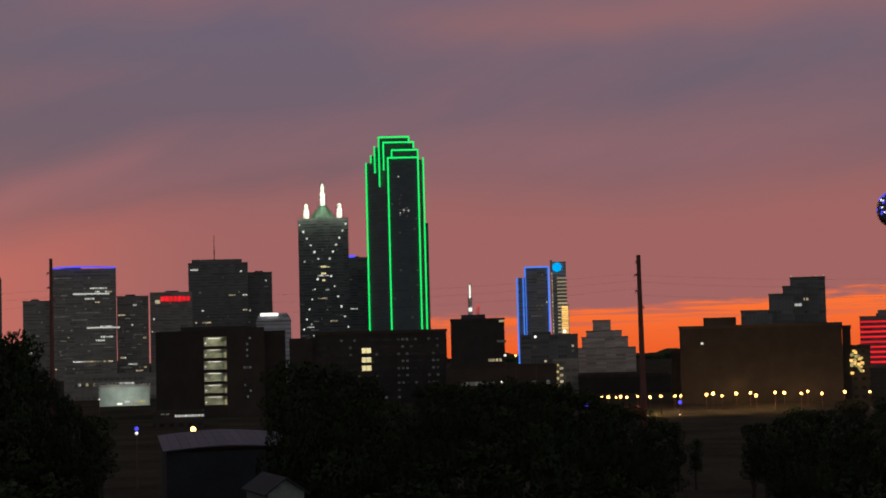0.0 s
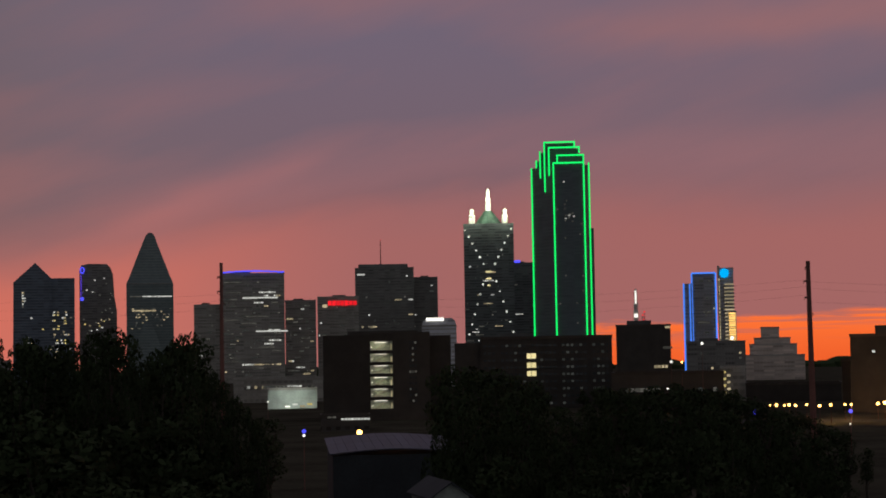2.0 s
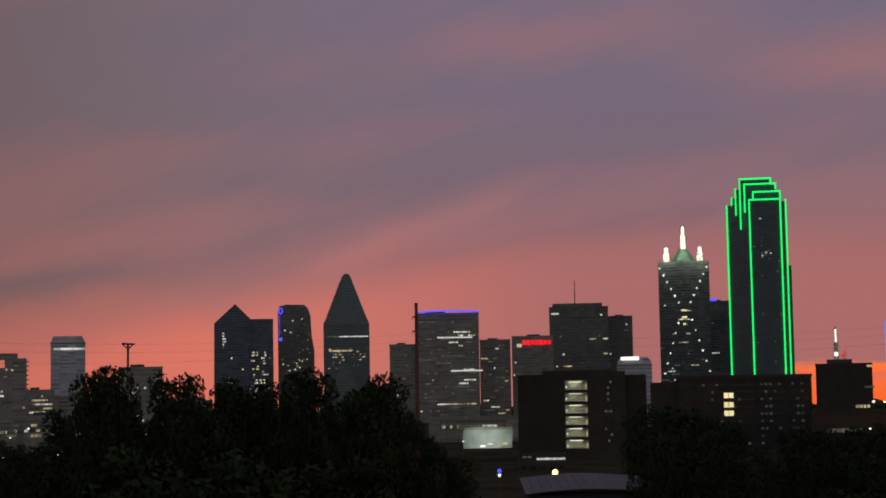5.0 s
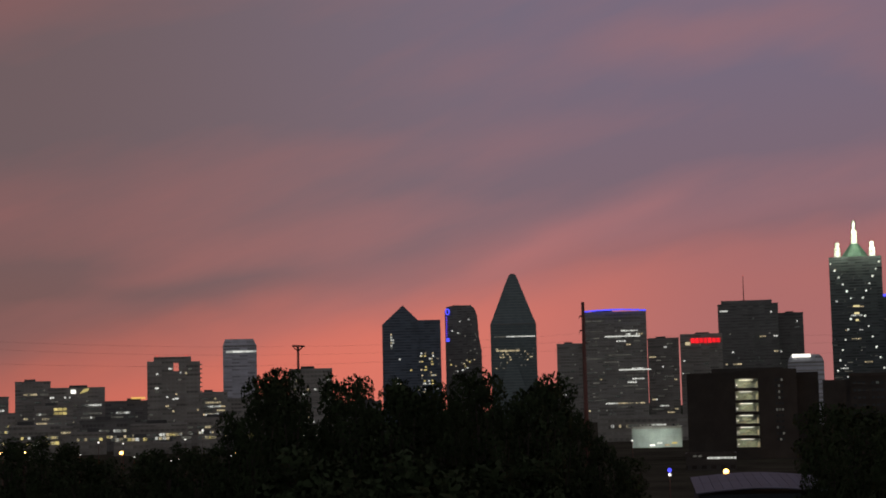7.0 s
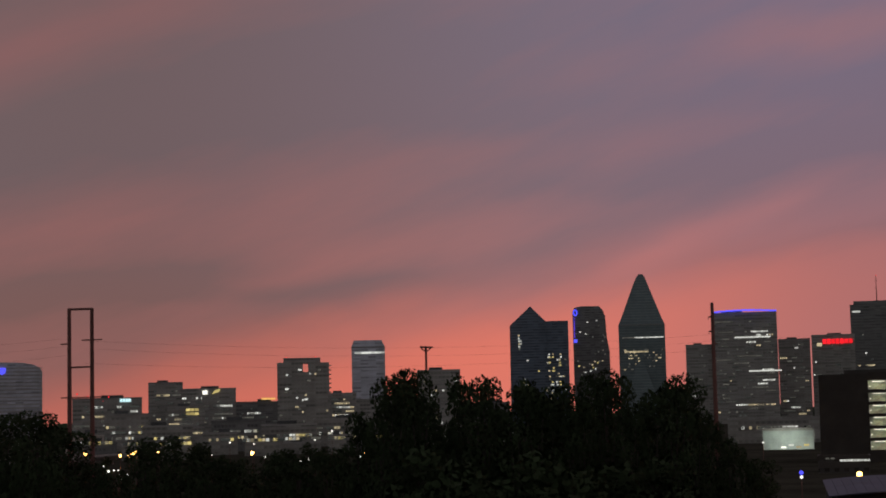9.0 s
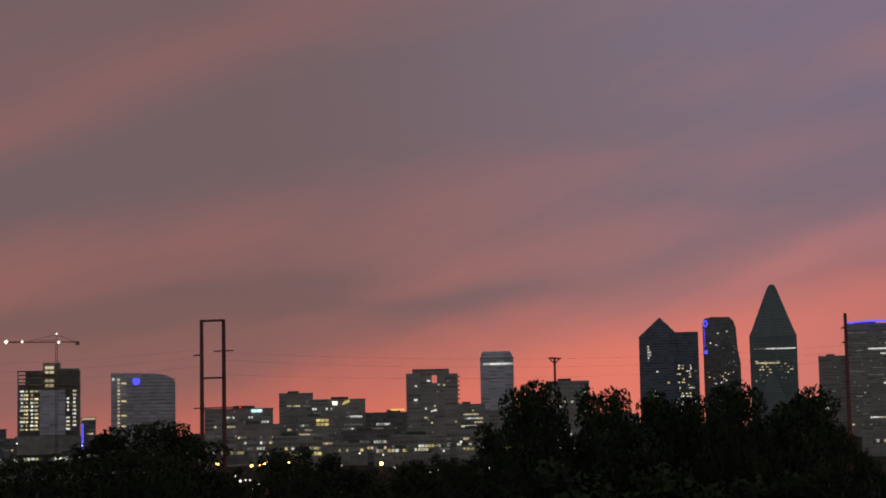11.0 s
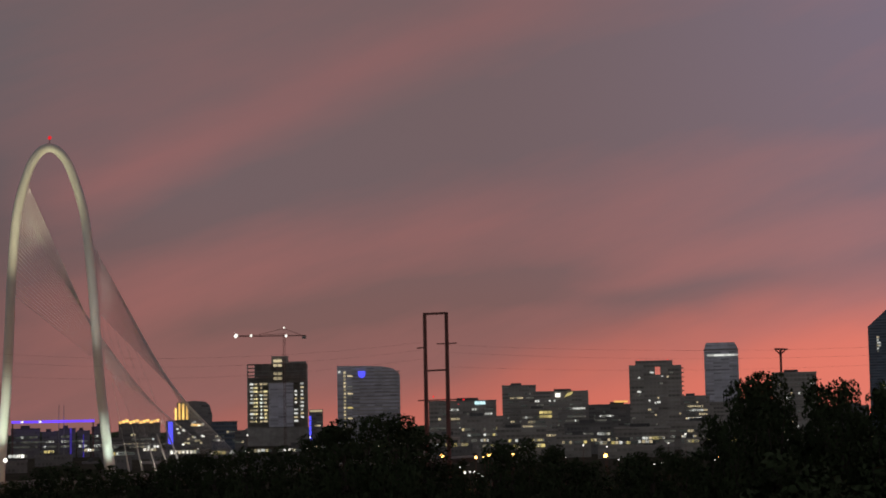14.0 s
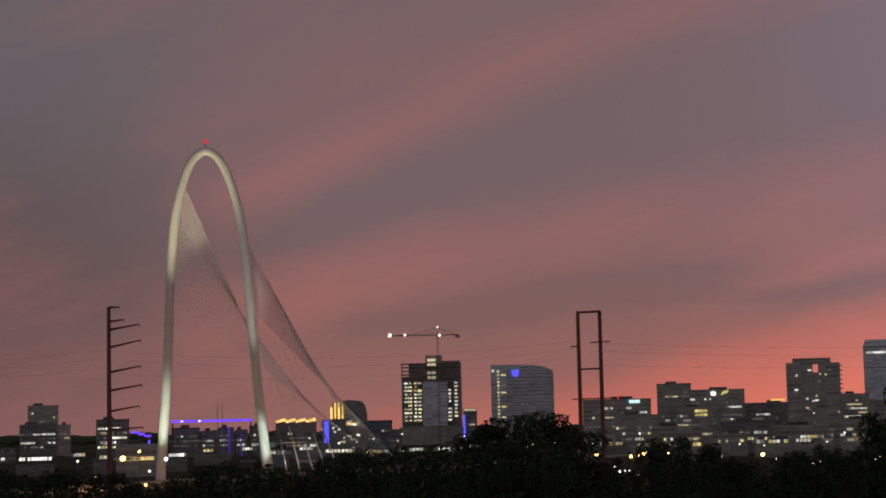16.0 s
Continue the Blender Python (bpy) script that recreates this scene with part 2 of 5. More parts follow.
M = {
    "dark_plain": surface("dark_spandrel", (0.10, 0.105, 0.11), 0.6),
    "brick_plain": surface("dark_brick_spandrel", (0.06, 0.047, 0.04), 0.8),
    "mid_plain": surface("granite_spandrel", (0.165, 0.157, 0.152), 0.7),
    "glass_blue": facade("blue_grey_curtain_wall", (0.13, 0.155, 0.2), (0.085, 0.105, 0.145)),
    "glass_dark": facade("dark_curtain_wall", (0.115, 0.13, 0.135), (0.092, 0.107, 0.112), 3.0, 3.9, 0.75, 0.6),
    "slate_glass": facade("smooth_slate_blue_glass", (0.105, 0.125, 0.145), (0.092, 0.112, 0.132), 3.0, 3.9, 0.8, 0.7, 0.3, 0.12, 0.03),
    "concrete": facade("grey_concrete_facade", (0.325, 0.302, 0.275), (0.28, 0.263, 0.242), 3.4, 3.6, 0.5, 0.5),
    "granite": facade("dark_granite_facade", (0.185, 0.178, 0.175), (0.16, 0.154, 0.151), 2.4, 3.8, 0.55, 0.5),
    "pale": facade("pale_stone_facade", (0.57, 0.57, 0.63), (0.49, 0.49, 0.545), 2.8, 3.7, 0.5, 0.45),
    "brick": facade("dark_brick_facade", (0.075, 0.058, 0.05), (0.045, 0.036, 0.032), 3.2, 3.6, 0.45, 0.42),
    "prism": facade("green_glass_prism", (0.17, 0.21, 0.215), (0.13, 0.165, 0.17), 1.6, 3.9, 0.9, 0.86, 0.25, 0.1),
    "pink_stone": facade("grey_rose_stone_facade", (0.53, 0.44, 0.39), (0.50, 0.415, 0.37), 3.0, 3.6, 0.42, 0.45),
    "band": surface("spandrel_concrete", (0.31, 0.29, 0.27), 0.75),
    "roof": surface("roof_gravel", (0.1, 0.1, 0.1), 0.9),
    "plain_brick": surface("dark_brown_brick", (0.050, 0.042, 0.038), 0.85),
    "raw": surface("raw_concrete", (0.36, 0.34, 0.31), 0.85),
    "steel_dark": surface("weathered_brown_steel", (0.19, 0.085, 0.072), 0.7, 0.3),
    "steel_white": surface("white_painted_steel", (0.6, 0.59, 0.55), 0.45, 0.0, 0.08),
    "cable": surface("white_cable_sheath", (0.75, 0.75, 0.72), 0.5, 0.0, 0.05, 1, 0),
    "sheet": surface("weathered_metal_sheet", (0.075, 0.09, 0.125), 0.55, 0.2, 0.25),
    "dim_wall": surface("dark_painted_block_wall", (0.042, 0.047, 0.056), 0.85),
    "stucco": surface("pale_stucco", (0.33, 0.36, 0.34), 0.85),
    "asphalt": surface("asphalt", (0.05, 0.048, 0.046), 0.95, 0, 0.35, 1.0, 0.2, 0.05),
    "ground": surface("dark_grass_and_soil", (0.056, 0.052, 0.039), 1.0, 0, 0.5, 0.3, 0.2, 0.0),
    "bark": surface("bark", (0.06, 0.048, 0.038), 0.9),
    "leaf": surface("dark_foliage", (0.050, 0.068, 0.034), 0.9, 0, 0.2, 1, 0, 0.03),
    "wire": surface("wire", (0.03, 0.03, 0.03), 0.6, 0.5, 0.1, 1, 0),
    "pane": surface("unlit_window_glass", (0.05, 0.055, 0.06), 0.2, 0, 0.4, 1, 0, 0.6),
    "warm": glow("warm_window_light", (1.0, 0.82, 0.50), 0.5),
    "cool": glow("cool_window_light", (0.95, 0.96, 0.88), 0.72),
    "dim": glow("dim_window_light", (0.75, 0.72, 0.62), 0.11),
    "faint": glow("faint_window_light", (0.72, 0.76, 0.70), 0.05),
    "yellow": glow("yellow_window_light", (1.0, 0.80, 0.30), 0.62),
    "white": glow("white_lamp_light", (1.0, 0.97, 0.86), 1.6, 0.4),
    "pearl": glow("white_facade_bulb_light", (0.95, 1.0, 0.86), 0.95, 0.4),
    "yellow_white": glow("yellow_white_window_light", (1.0, 0.85, 0.42), 0.9, 0.2),
    "green": glow("green_neon_light", (0.01, 1.0, 0.17), 1.05, 0.1),
    "blue": glow("blue_light", (0.09, 0.09, 1.0), 1.25, 0.2),
    "violet": glow("violet_blue_light", (0.15, 0.06, 1.0), 1.2, 0.2),
    "dusky_violet": glow("dusky_violet_light", (0.16, 0.10, 0.9), 0.32, 0.5),
    "azure": glow("azure_neon_light", (0.07, 0.25, 1.0), 1.1, 0.2),
    "sign": glow("pale_cyan_sign_light", (0.62, 0.95, 1.0), 1.0, 0.1),
    "cyan": glow("cyan_sign_light", (0.0, 0.42, 0.95), 1.0, 0.1),
    "red": glow("red_sign_light", (1.0, 0.02, 0.03), 0.95, 0.3),
    "sodium": glow("sodium_lamp_light", (1.0, 0.50, 0.12), 9.0, 0.4),
    "amber": glow("amber_crown_light", (1.0, 0.58, 0.16), 1.5, 0.5),
}


# ---- building helpers ----
def link_mesh(name, bm, material, parent=None, label=""):
    me = bpy.data.meshes.new(name)
    bm.to_mesh(me)
    bm.free()
    if material:
        me.materials.append(material)
    ob = new(name, me)
    ob.parent = parent
    if label:
        tagged(ob, label)
    return ob


def part(name, bm, material, parent, label=""):
    return link_mesh(name, bm, material, parent, label)


def box(bm, x0, x1, y0, y1, z0, z1):
    v = [bm.verts.new(c) for c in ((x0, y0, z0), (x1, y0, z0), (x1, y1, z0), (x0, y1, z0), (x0, y0, z1), (x1, y0, z1), (x1, y1, z1), (x0, y1, z1))]
    for f in ((3, 2, 1, 0), (4, 5, 6, 7), (0, 1, 5, 4), (1, 2, 6, 5), (2, 3, 7, 6), (3, 0, 4, 7)):
        bm.faces.new([v[i] for i in f])
    return v


def boxed(*boxes):
    bm = bmesh.new()
    for b in boxes:
        box(bm, *b)
    return bm


def loft(bm, rings, close=True):
    """Skin rings of equal length."""
    rows = [[bm.verts.new(c) for c in ring] for ring in rings]
    k = len(rows[0])
    for a, b in zip(rows, rows[1:]):
        for i in range(k):
            j = (i + 1) % k
            bm.faces.new((a[i], a[j], b[j], b[i]))
    if close:
        bm.faces.new(rows[0][::-1])
        bm.faces.new(rows[-1])


def tube(bm, a, b, ra, rb=None, sides=6):
    a, b = Vector(a), Vector(b)
    rb = ra if rb is None else rb
    d = (b - a).normalized()
    s = d.cross(Vector((0, 0, 1)) if abs(d.z) < 0.95 else Vector((1, 0, 0))).normalized()
    t = s.cross(d)
    ring = lambda c, r: [c + (s * math.cos(q) + t * math.sin(q)) * r for q in [2 * math.pi * i / sides for i in range(sides)]]
    loft(bm, [ring(a, ra), ring(b, rb)])


def pipe(bm, pts, r, sides=5):
    """One round tube along a line of points."""
    rings = []
    for i, c in enumerate(pts):
        d = (pts[min(i + 1, len(pts) - 1)] - pts[max(i - 1, 0)]).normalized()
        s = d.cross(Vector((0, 0, 1)) if abs(d.z) < 0.95 else Vector((0, 1, 0))).normalized()
        t = s.cross(d)
        rings.append([c + (s * math.cos(q) + t * math.sin(q)) * r for q in [2 * math.pi * k / sides for k in range(sides)]])
    loft(bm, rings)


def at(az, d, z=0.0):
    """A place by its bearing from the viewpoint, its distance and its height."""
    return Vector((d * math.sin(radians(az)), d * math.cos(radians(az)), z))


def high(el, d):
    return EYE + d * math.tan(radians(el))


def stand(name, az, d, z=0.0, turn=0.0, label="", category="", group=""):
    root = new(name)
    root.matrix_basis = Matrix.Translation(at(az, d, z)) @ pose(0, 0, 0, 0, 0, -az + turn)
    root.empty_display_size = 2
    return tagged(root, label, category, group)


UNIT, SIZE = {}, {}


ROUND = {"jib_lamp", "facade_bulb", "flood_lamp", "beacon", "ball_light", "bar_lamp", "roof_lamp", "stair_lamp"}


def unit(key, ball=False):
    """One shared little box, or ball, for all lit panes or bulbs of a colour."""
    if (key, ball) not in UNIT:
        me = bpy.data.meshes.new("pane_" + key)
        bm = bmesh.new() if ball else boxed((-0.5, 0.5, -0.5, 0.5, -0.5, 0.5))
        if ball:
            bmesh.ops.create_icosphere(bm, subdivisions=1, radius=0.56)
        bm.to_mesh(me)
        bm.free()
        me.materials.append(M[key])
        UNIT[key, ball] = me
    return UNIT[key, ball]


def pane(root, key, x, y, z, w, h, deep=0.3, name="lit_window"):
    ob = new(name, unit(key, name in ROUND and 0.5 < w / h < 2))
    ob.parent = root
    ob.location, ob.scale = (x, y, z), (w, deep, h)
    return ob


def tower(name, label, azl, azr, el, d, depth, mat, turn=0.0, lit=0, keys=("cool", "warm", "dim"), storey=3.9, low=0.0, bands=True, pent=True, category="building", strips=0.5, group=""):
    """A block with a front, side and back wall, a parapet, storey bands and lit windows. Its front stands at distance d."""
    w = 2 * d * math.tan(radians(azr - azl) / 2)
    h = high(el, d)
    root = stand(name, (azl + azr) / 2, d, 0, turn, label, category, group)
    part("wall", boxed((-w / 2, w / 2, 0, depth, 0, h - 1.2)), M[mat], root)
    x = w / 2 + 0.25
    lid = part("roof", boxed((-x, x, -0.25, depth + 0.25, h - 1.2, h - 0.5), (-x, x, -0.25, 0.3, h - 0.5, h), (-x, x, depth - 0.3, depth + 0.25, h - 0.5, h), (-x, -x + 0.5, 0.3, depth - 0.3, h - 0.5, h), (x - 0.5, x, 0.3, depth - 0.3, h - 0.5, h)), M[{"glass_dark": "dark_plain", "glass_blue": "dark_plain", "granite": "mid_plain", "brick": "brick_plain", "plain_brick": "brick_plain"}.get(mat, "band")], root)
    if bands:
        bm = boxed((-w / 2 - 0.07, w / 2 + 0.07, -0.07, depth - 0.2, 0, 0.8))
        first = max(1, int(10 / storey))
        band = part("storey_band", bm, M[{"glass_dark": "dark_plain", "glass_blue": "dark_plain", "granite": "mid_plain", "brick": "brick_plain", "plain_brick": "brick_plain"}.get(mat, "band")], root)
        band.location.z = first * storey + 2.2
        for i in range(first + 1, int(h / storey)):
            ob = new("storey_band", band.data)
            ob.parent, ob.location = root, (0, 0, i * storey + 2.2)
    rnd = random.Random(name + str(azl))
    if pent:
        u = rnd.uniform(-0.2, 0.2) * w
        part("roof_plant", boxed((u - w * 0.16, u + w * 0.16, depth * 0.35, depth * 0.65, h - 0.5, h + 2.2)), M["roof"], lid)
    bay = max(2.2, w / 26)
    cols = max(2, int(w / bay) - 1)
    made = 0
    while made < lit:
        fl = rnd.randrange(int(max(low, 8) / storey), max(int(max(low, 8) / storey) + 1, int(h / storey) - 1))
        run = rnd.randint(2, 7) if rnd.random() < strips else 1
        start, key = rnd.randrange(cols), rnd.choice(keys)
        for i in range(start, min(cols, start + run)):
            pane(root, key, -w / 2 + (i + 1) * bay, -0.2, fl * storey + 1.2, bay * rnd.uniform(0.55, 0.95), 1.7)
            made += 1
    for k in range(int(lit * 0.7)):
        fl = rnd.randrange(int(max(low, 8) / storey), max(int(max(low, 8) / storey) + 1, int(h / storey) - 1))
        pane(root, "faint" if rnd.random() < 0.75 else "dim", rnd.uniform(-0.46, 0.46) * w, -0.2, fl * storey + 1.2, bay * rnd.choice((0.6, 0.9, 2.6)), 1.5)
    SIZE[root.name] = (w, h)
    return root


# ---- ground: a bluff that falls to the flat river bottoms ----
def ground_height(d):
    k = min(1.0, max(0.0, (d - 6) / 150))
    return 21.0 * (1 - k * k * (3 - 2 * k))


def make_ground():
    rings = [0.5, 4, 10, 20, 35, 50, 70, 95, 120, 150, 185, 220, 260, 300, 340, 380, 450, 600, 900, 1500, 2500, 4800]
    verts, faces, k = [(0, 0, ground_height(0))], [], 96
    for d in rings:
        for i in range(k):
            verts.append((*at(360 * i / k, d)[:2], ground_height(d) + (noise.noise((d * 0.03, i * 0.4, 0)) * 0.6 if 20 < d < 900 else 0)))
    faces += [(0, 1 + (i + 1) % k, 1 + i) for i in range(k)]
    for r in range(len(rings) - 1):
        for i in range(k):
            a, b = 1 + r * k + i, 1 + r * k + (i + 1) % k
            faces.append((a, b, b + k, a + k))
    me = bpy.data.meshes.new("ground")
    me.from_pydata(verts, [], faces)
    me.materials.append(M["ground"])
    tagged(new("ground", me), "dark grass and soil falling to the flat river bottoms", "ground", kind="structure")


make_ground()


def far_woods():
    """A low uneven line of woods and roofs beyond the city."""
    bm = bmesh.new()
    rnd = random.Random(77)
    az = -75.0
    while az < 40:
        d = rnd.uniform(2900, 3400)
        w, h = rnd.uniform(12, 45), rnd.uniform(9, 19) + 5 * noise.noise((az * 0.3, 0, 0))
        c = at(az, d)
        ring = lambda k, z: [c + Vector((math.cos(q) * w * k * rnd.uniform(0.8, 1.2), math.sin(q) * w * k, z)) for q in [2 * math.pi * i / 7 for i in range(7)]]
        loft(bm, [ring(1.0, 0), ring(1.05, h * 0.5), ring(0.75, h * 0.85), ring(0.3, h)])
        az += rnd.uniform(0.25, 0.7)
    tagged(link_mesh("far_woods", bm, M["leaf"]), "dark far woods along the horizon", "woods", kind="stuff")


far_woods()


# ---- the tower with the green outline ----
def green_tower():
    d = 2072.0
    root = stand("skyscraper", -1.14, d, label="tall dark glass skyscraper with stepped top outlined in green neon", category="skyscraper")
    X = lambda az: d * math.tan(radians(az + 1.14))
    Z = lambda el: high(el, d)
    bm = bmesh.new()
    loft(bm, [[(X(-1.74), 0, z), (X(-0.75), 0, z), (X(-0.57), 8, z), (X(-0.57), 52, z), (X(-1.5), 60, z), (X(-2.49), 34, z)] for z in (0, Z(6.25))])
    part("wall", bm, M["slate_glass"], root)
    for l, r, e, y in ((-1.62, -0.75, 6.58, 4), (-1.9, -0.9, 6.82, 12), (-2.05, -1.05, 7.03, 20), (-2.2, -1.5, 6.75, 26), (-2.33, -1.6, 6.48, 29)):
        part("setback", boxed((X(l), X(r), y, y + 22, Z(6.0), Z(e))), M["slate_glass"], root)
    t = 0.95

    def bar(a0, e0, a1, e1, y):
        x0, x1, z0, z1 = X(a0), X(a1), Z(e0), Z(e1)
        part("neon_tube", boxed((min(x0, x1) - t, max(x0, x1) + t, y - 1.6, y - 0.5, min(z0, z1) - t, max(z0, z1) + t)), M["green"], root, "green neon tube")

    part("flank", boxed((X(-0.6), X(-0.46), 14, 50, 0, Z(4.2))), M["slate_glass"], root)
    # edges that run to the ground, then each step of the crown
    for a, e, y in ((-2.48, 6.24, 33), (-1.74, 6.32, 0), (-0.75, 6.32, 0), (-0.58, 6.31, 8)):
        bar(a, e, a, 0.2, y)
    for a0, a1, e, drop, tail, y in ((-1.74, -0.75, 6.32, 0.0, 0.0, 0), (-1.61, -0.75, 6.58, 0.25, 0.25, 4), (-1.88, -0.89, 6.82, 0.88, 0.16, -1), (-2.03, -1.04, 7.03, 1.6, 0.14, 10)):
        bar(a0, e, a1, e, y)
        if drop:
            bar(a0, e, a0, e - drop, y)
            bar(a1, e, a1, e - tail, y)
    bar(-2.18, 6.75, -2.18, 5.91, 20)
    bar(-2.31, 6.48, -2.31, 6.22, 28)
    rnd = random.Random(5)
    for k in range(26):
        a, e = (rnd.gauss(-1.25, 0.1), rnd.gauss(4.65, 0.12)) if k < 12 else (rnd.uniform(-1.65, -0.8), rnd.uniform(0.8, 5.9))
        if -1.68 < a < -0.76:
            pane(root, rnd.choice(("dim", "dim", "cool")), X(a), -0.2, Z(e), 2.0, 1.5)
    for k in range(6):
        pane(root, "cool", X(-2.02 + k * 0.05), 16.5 - k * 2.0, Z(2.98), 1.8, 1.5)


green_tower()


# ---- the tower with bulbs in crosses and lit spires ----
def spire(root, x, y, z, h, r):
    bm = bmesh.new()
    prof = ((0.9, 0), (1.0, 0.14), (1.0, 0.36), (0.72, 0.4), (0.95, 0.44), (0.95, 0.55), (0.62, 0.6), (0.62, 0.78), (0.72, 0.84), (0.6, 0.92), (0.12, 1.0))
    loft(bm, [[(x + r * k * math.cos(a * math.pi / 4), y + r * k * math.sin(a * math.pi / 4), z + h * v) for a in range(8)] for k, v in prof])
    return part("spire", bm, M["steel_white"], root, "white floodlit spire")


def crossed_tower():
    d = 2400.0
    root = tower("skyscraper", "dark glass skyscraper with crossed rows of bulbs and lit white spires", -4.73, -3.09, 4.4, d, 60, "glass_dark", lit=70, pent=False, category="skyscraper", strips=0.6)
    w, h = SIZE[root.name]
    bm = bmesh.new()
    dome = [(0.27, 0), (0.25, 4), (0.20, 9), (0.14, 14), (0.08, 20)]
    loft(bm, [[(w * k * math.cos(a * math.pi / 6), 24 + w * k * math.sin(a * math.pi / 6), h + z - 1) for a in range(12)] for k, z in dome])
    part("dome", bm, surface("patinated_copper", (0.085, 0.15, 0.115), 0.6, 0.3), root, "green copper dome")
    spire(root, 0, 24, h + 18, high(5.62, d) - h - 18, 4.0)
    for x in (-0.33, 0.33):
        spire(root, x * w, 6, h, high(4.9, d) - h, 4.4)
    X = lambda f: (f - 0.5) * w
    Z = lambda px: high(4.41 - (px - 387) / 54.04, d)
    for i in range(6):
        f = i / 5
        for x, y in ((0.03 + 0.36 * f, 399 + 60 * f), (0.95 - 0.33 * f, 398 + 61 * f), (0.37 - 0.29 * f, 495 + 88 * f), (0.64 + 0.32 * f, 490 + 90 * f)):
            b = 2.3 + 0.25 * ((i * 5 + int(x * 10)) % 4)
            pane(root, "pearl", X(x), -0.5, Z(y), b, b, 1.0, "facade_bulb")
    for y, wide in ((473, 8), (485, 7), (497, 4)):
        pane(root, "yellow_white", X(0.49), -0.4, Z(y), wide, 2.4)
    for x, y, z, p in ((0, 14, h + 38, 16000), (-0.33 * w, -3, h + 13, 11000), (0.33 * w, -3, h + 13, 11000)):
        lamp = bpy.data.lights.new("spire_floodlight", "POINT")
        lamp.energy, lamp.color, lamp.shadow_soft_size = p * 2.4, (0.92, 1.0, 0.74), 0.8
        ob = new("spire_floodlight", lamp)
        ob.parent, ob.location = root, (x, y - 6, z)
    back = tower("office_tower", "dark slab tower with a small blue roof light", -3.2, -2.45, 3.1, 2550, 40, "glass_dark", lit=4)
    pane(back, "blue", -9, -0.6, SIZE[back.name][1] + 1.5, 13, 3.5, 1, "roof_light")


crossed_tower()


# ---- downtown blocks ----
def mast(root, x, y, z, h, r=0.5):
    bm = bmesh.new()
    tube(bm, (x, y, z), (x, y, z + h), r, r * 0.5)
    for k in (0.3, 0.55, 0.8):
        tube(bm, (x - 1.2, y, z + h * k), (x + 1.2, y, z + h * k), r * 0.4)
    pole = part("antenna", bm, M["steel_dark"], root)
    pane(pole, "red", x, y, z + h, 1.2, 1.2, 1.2, "beacon")


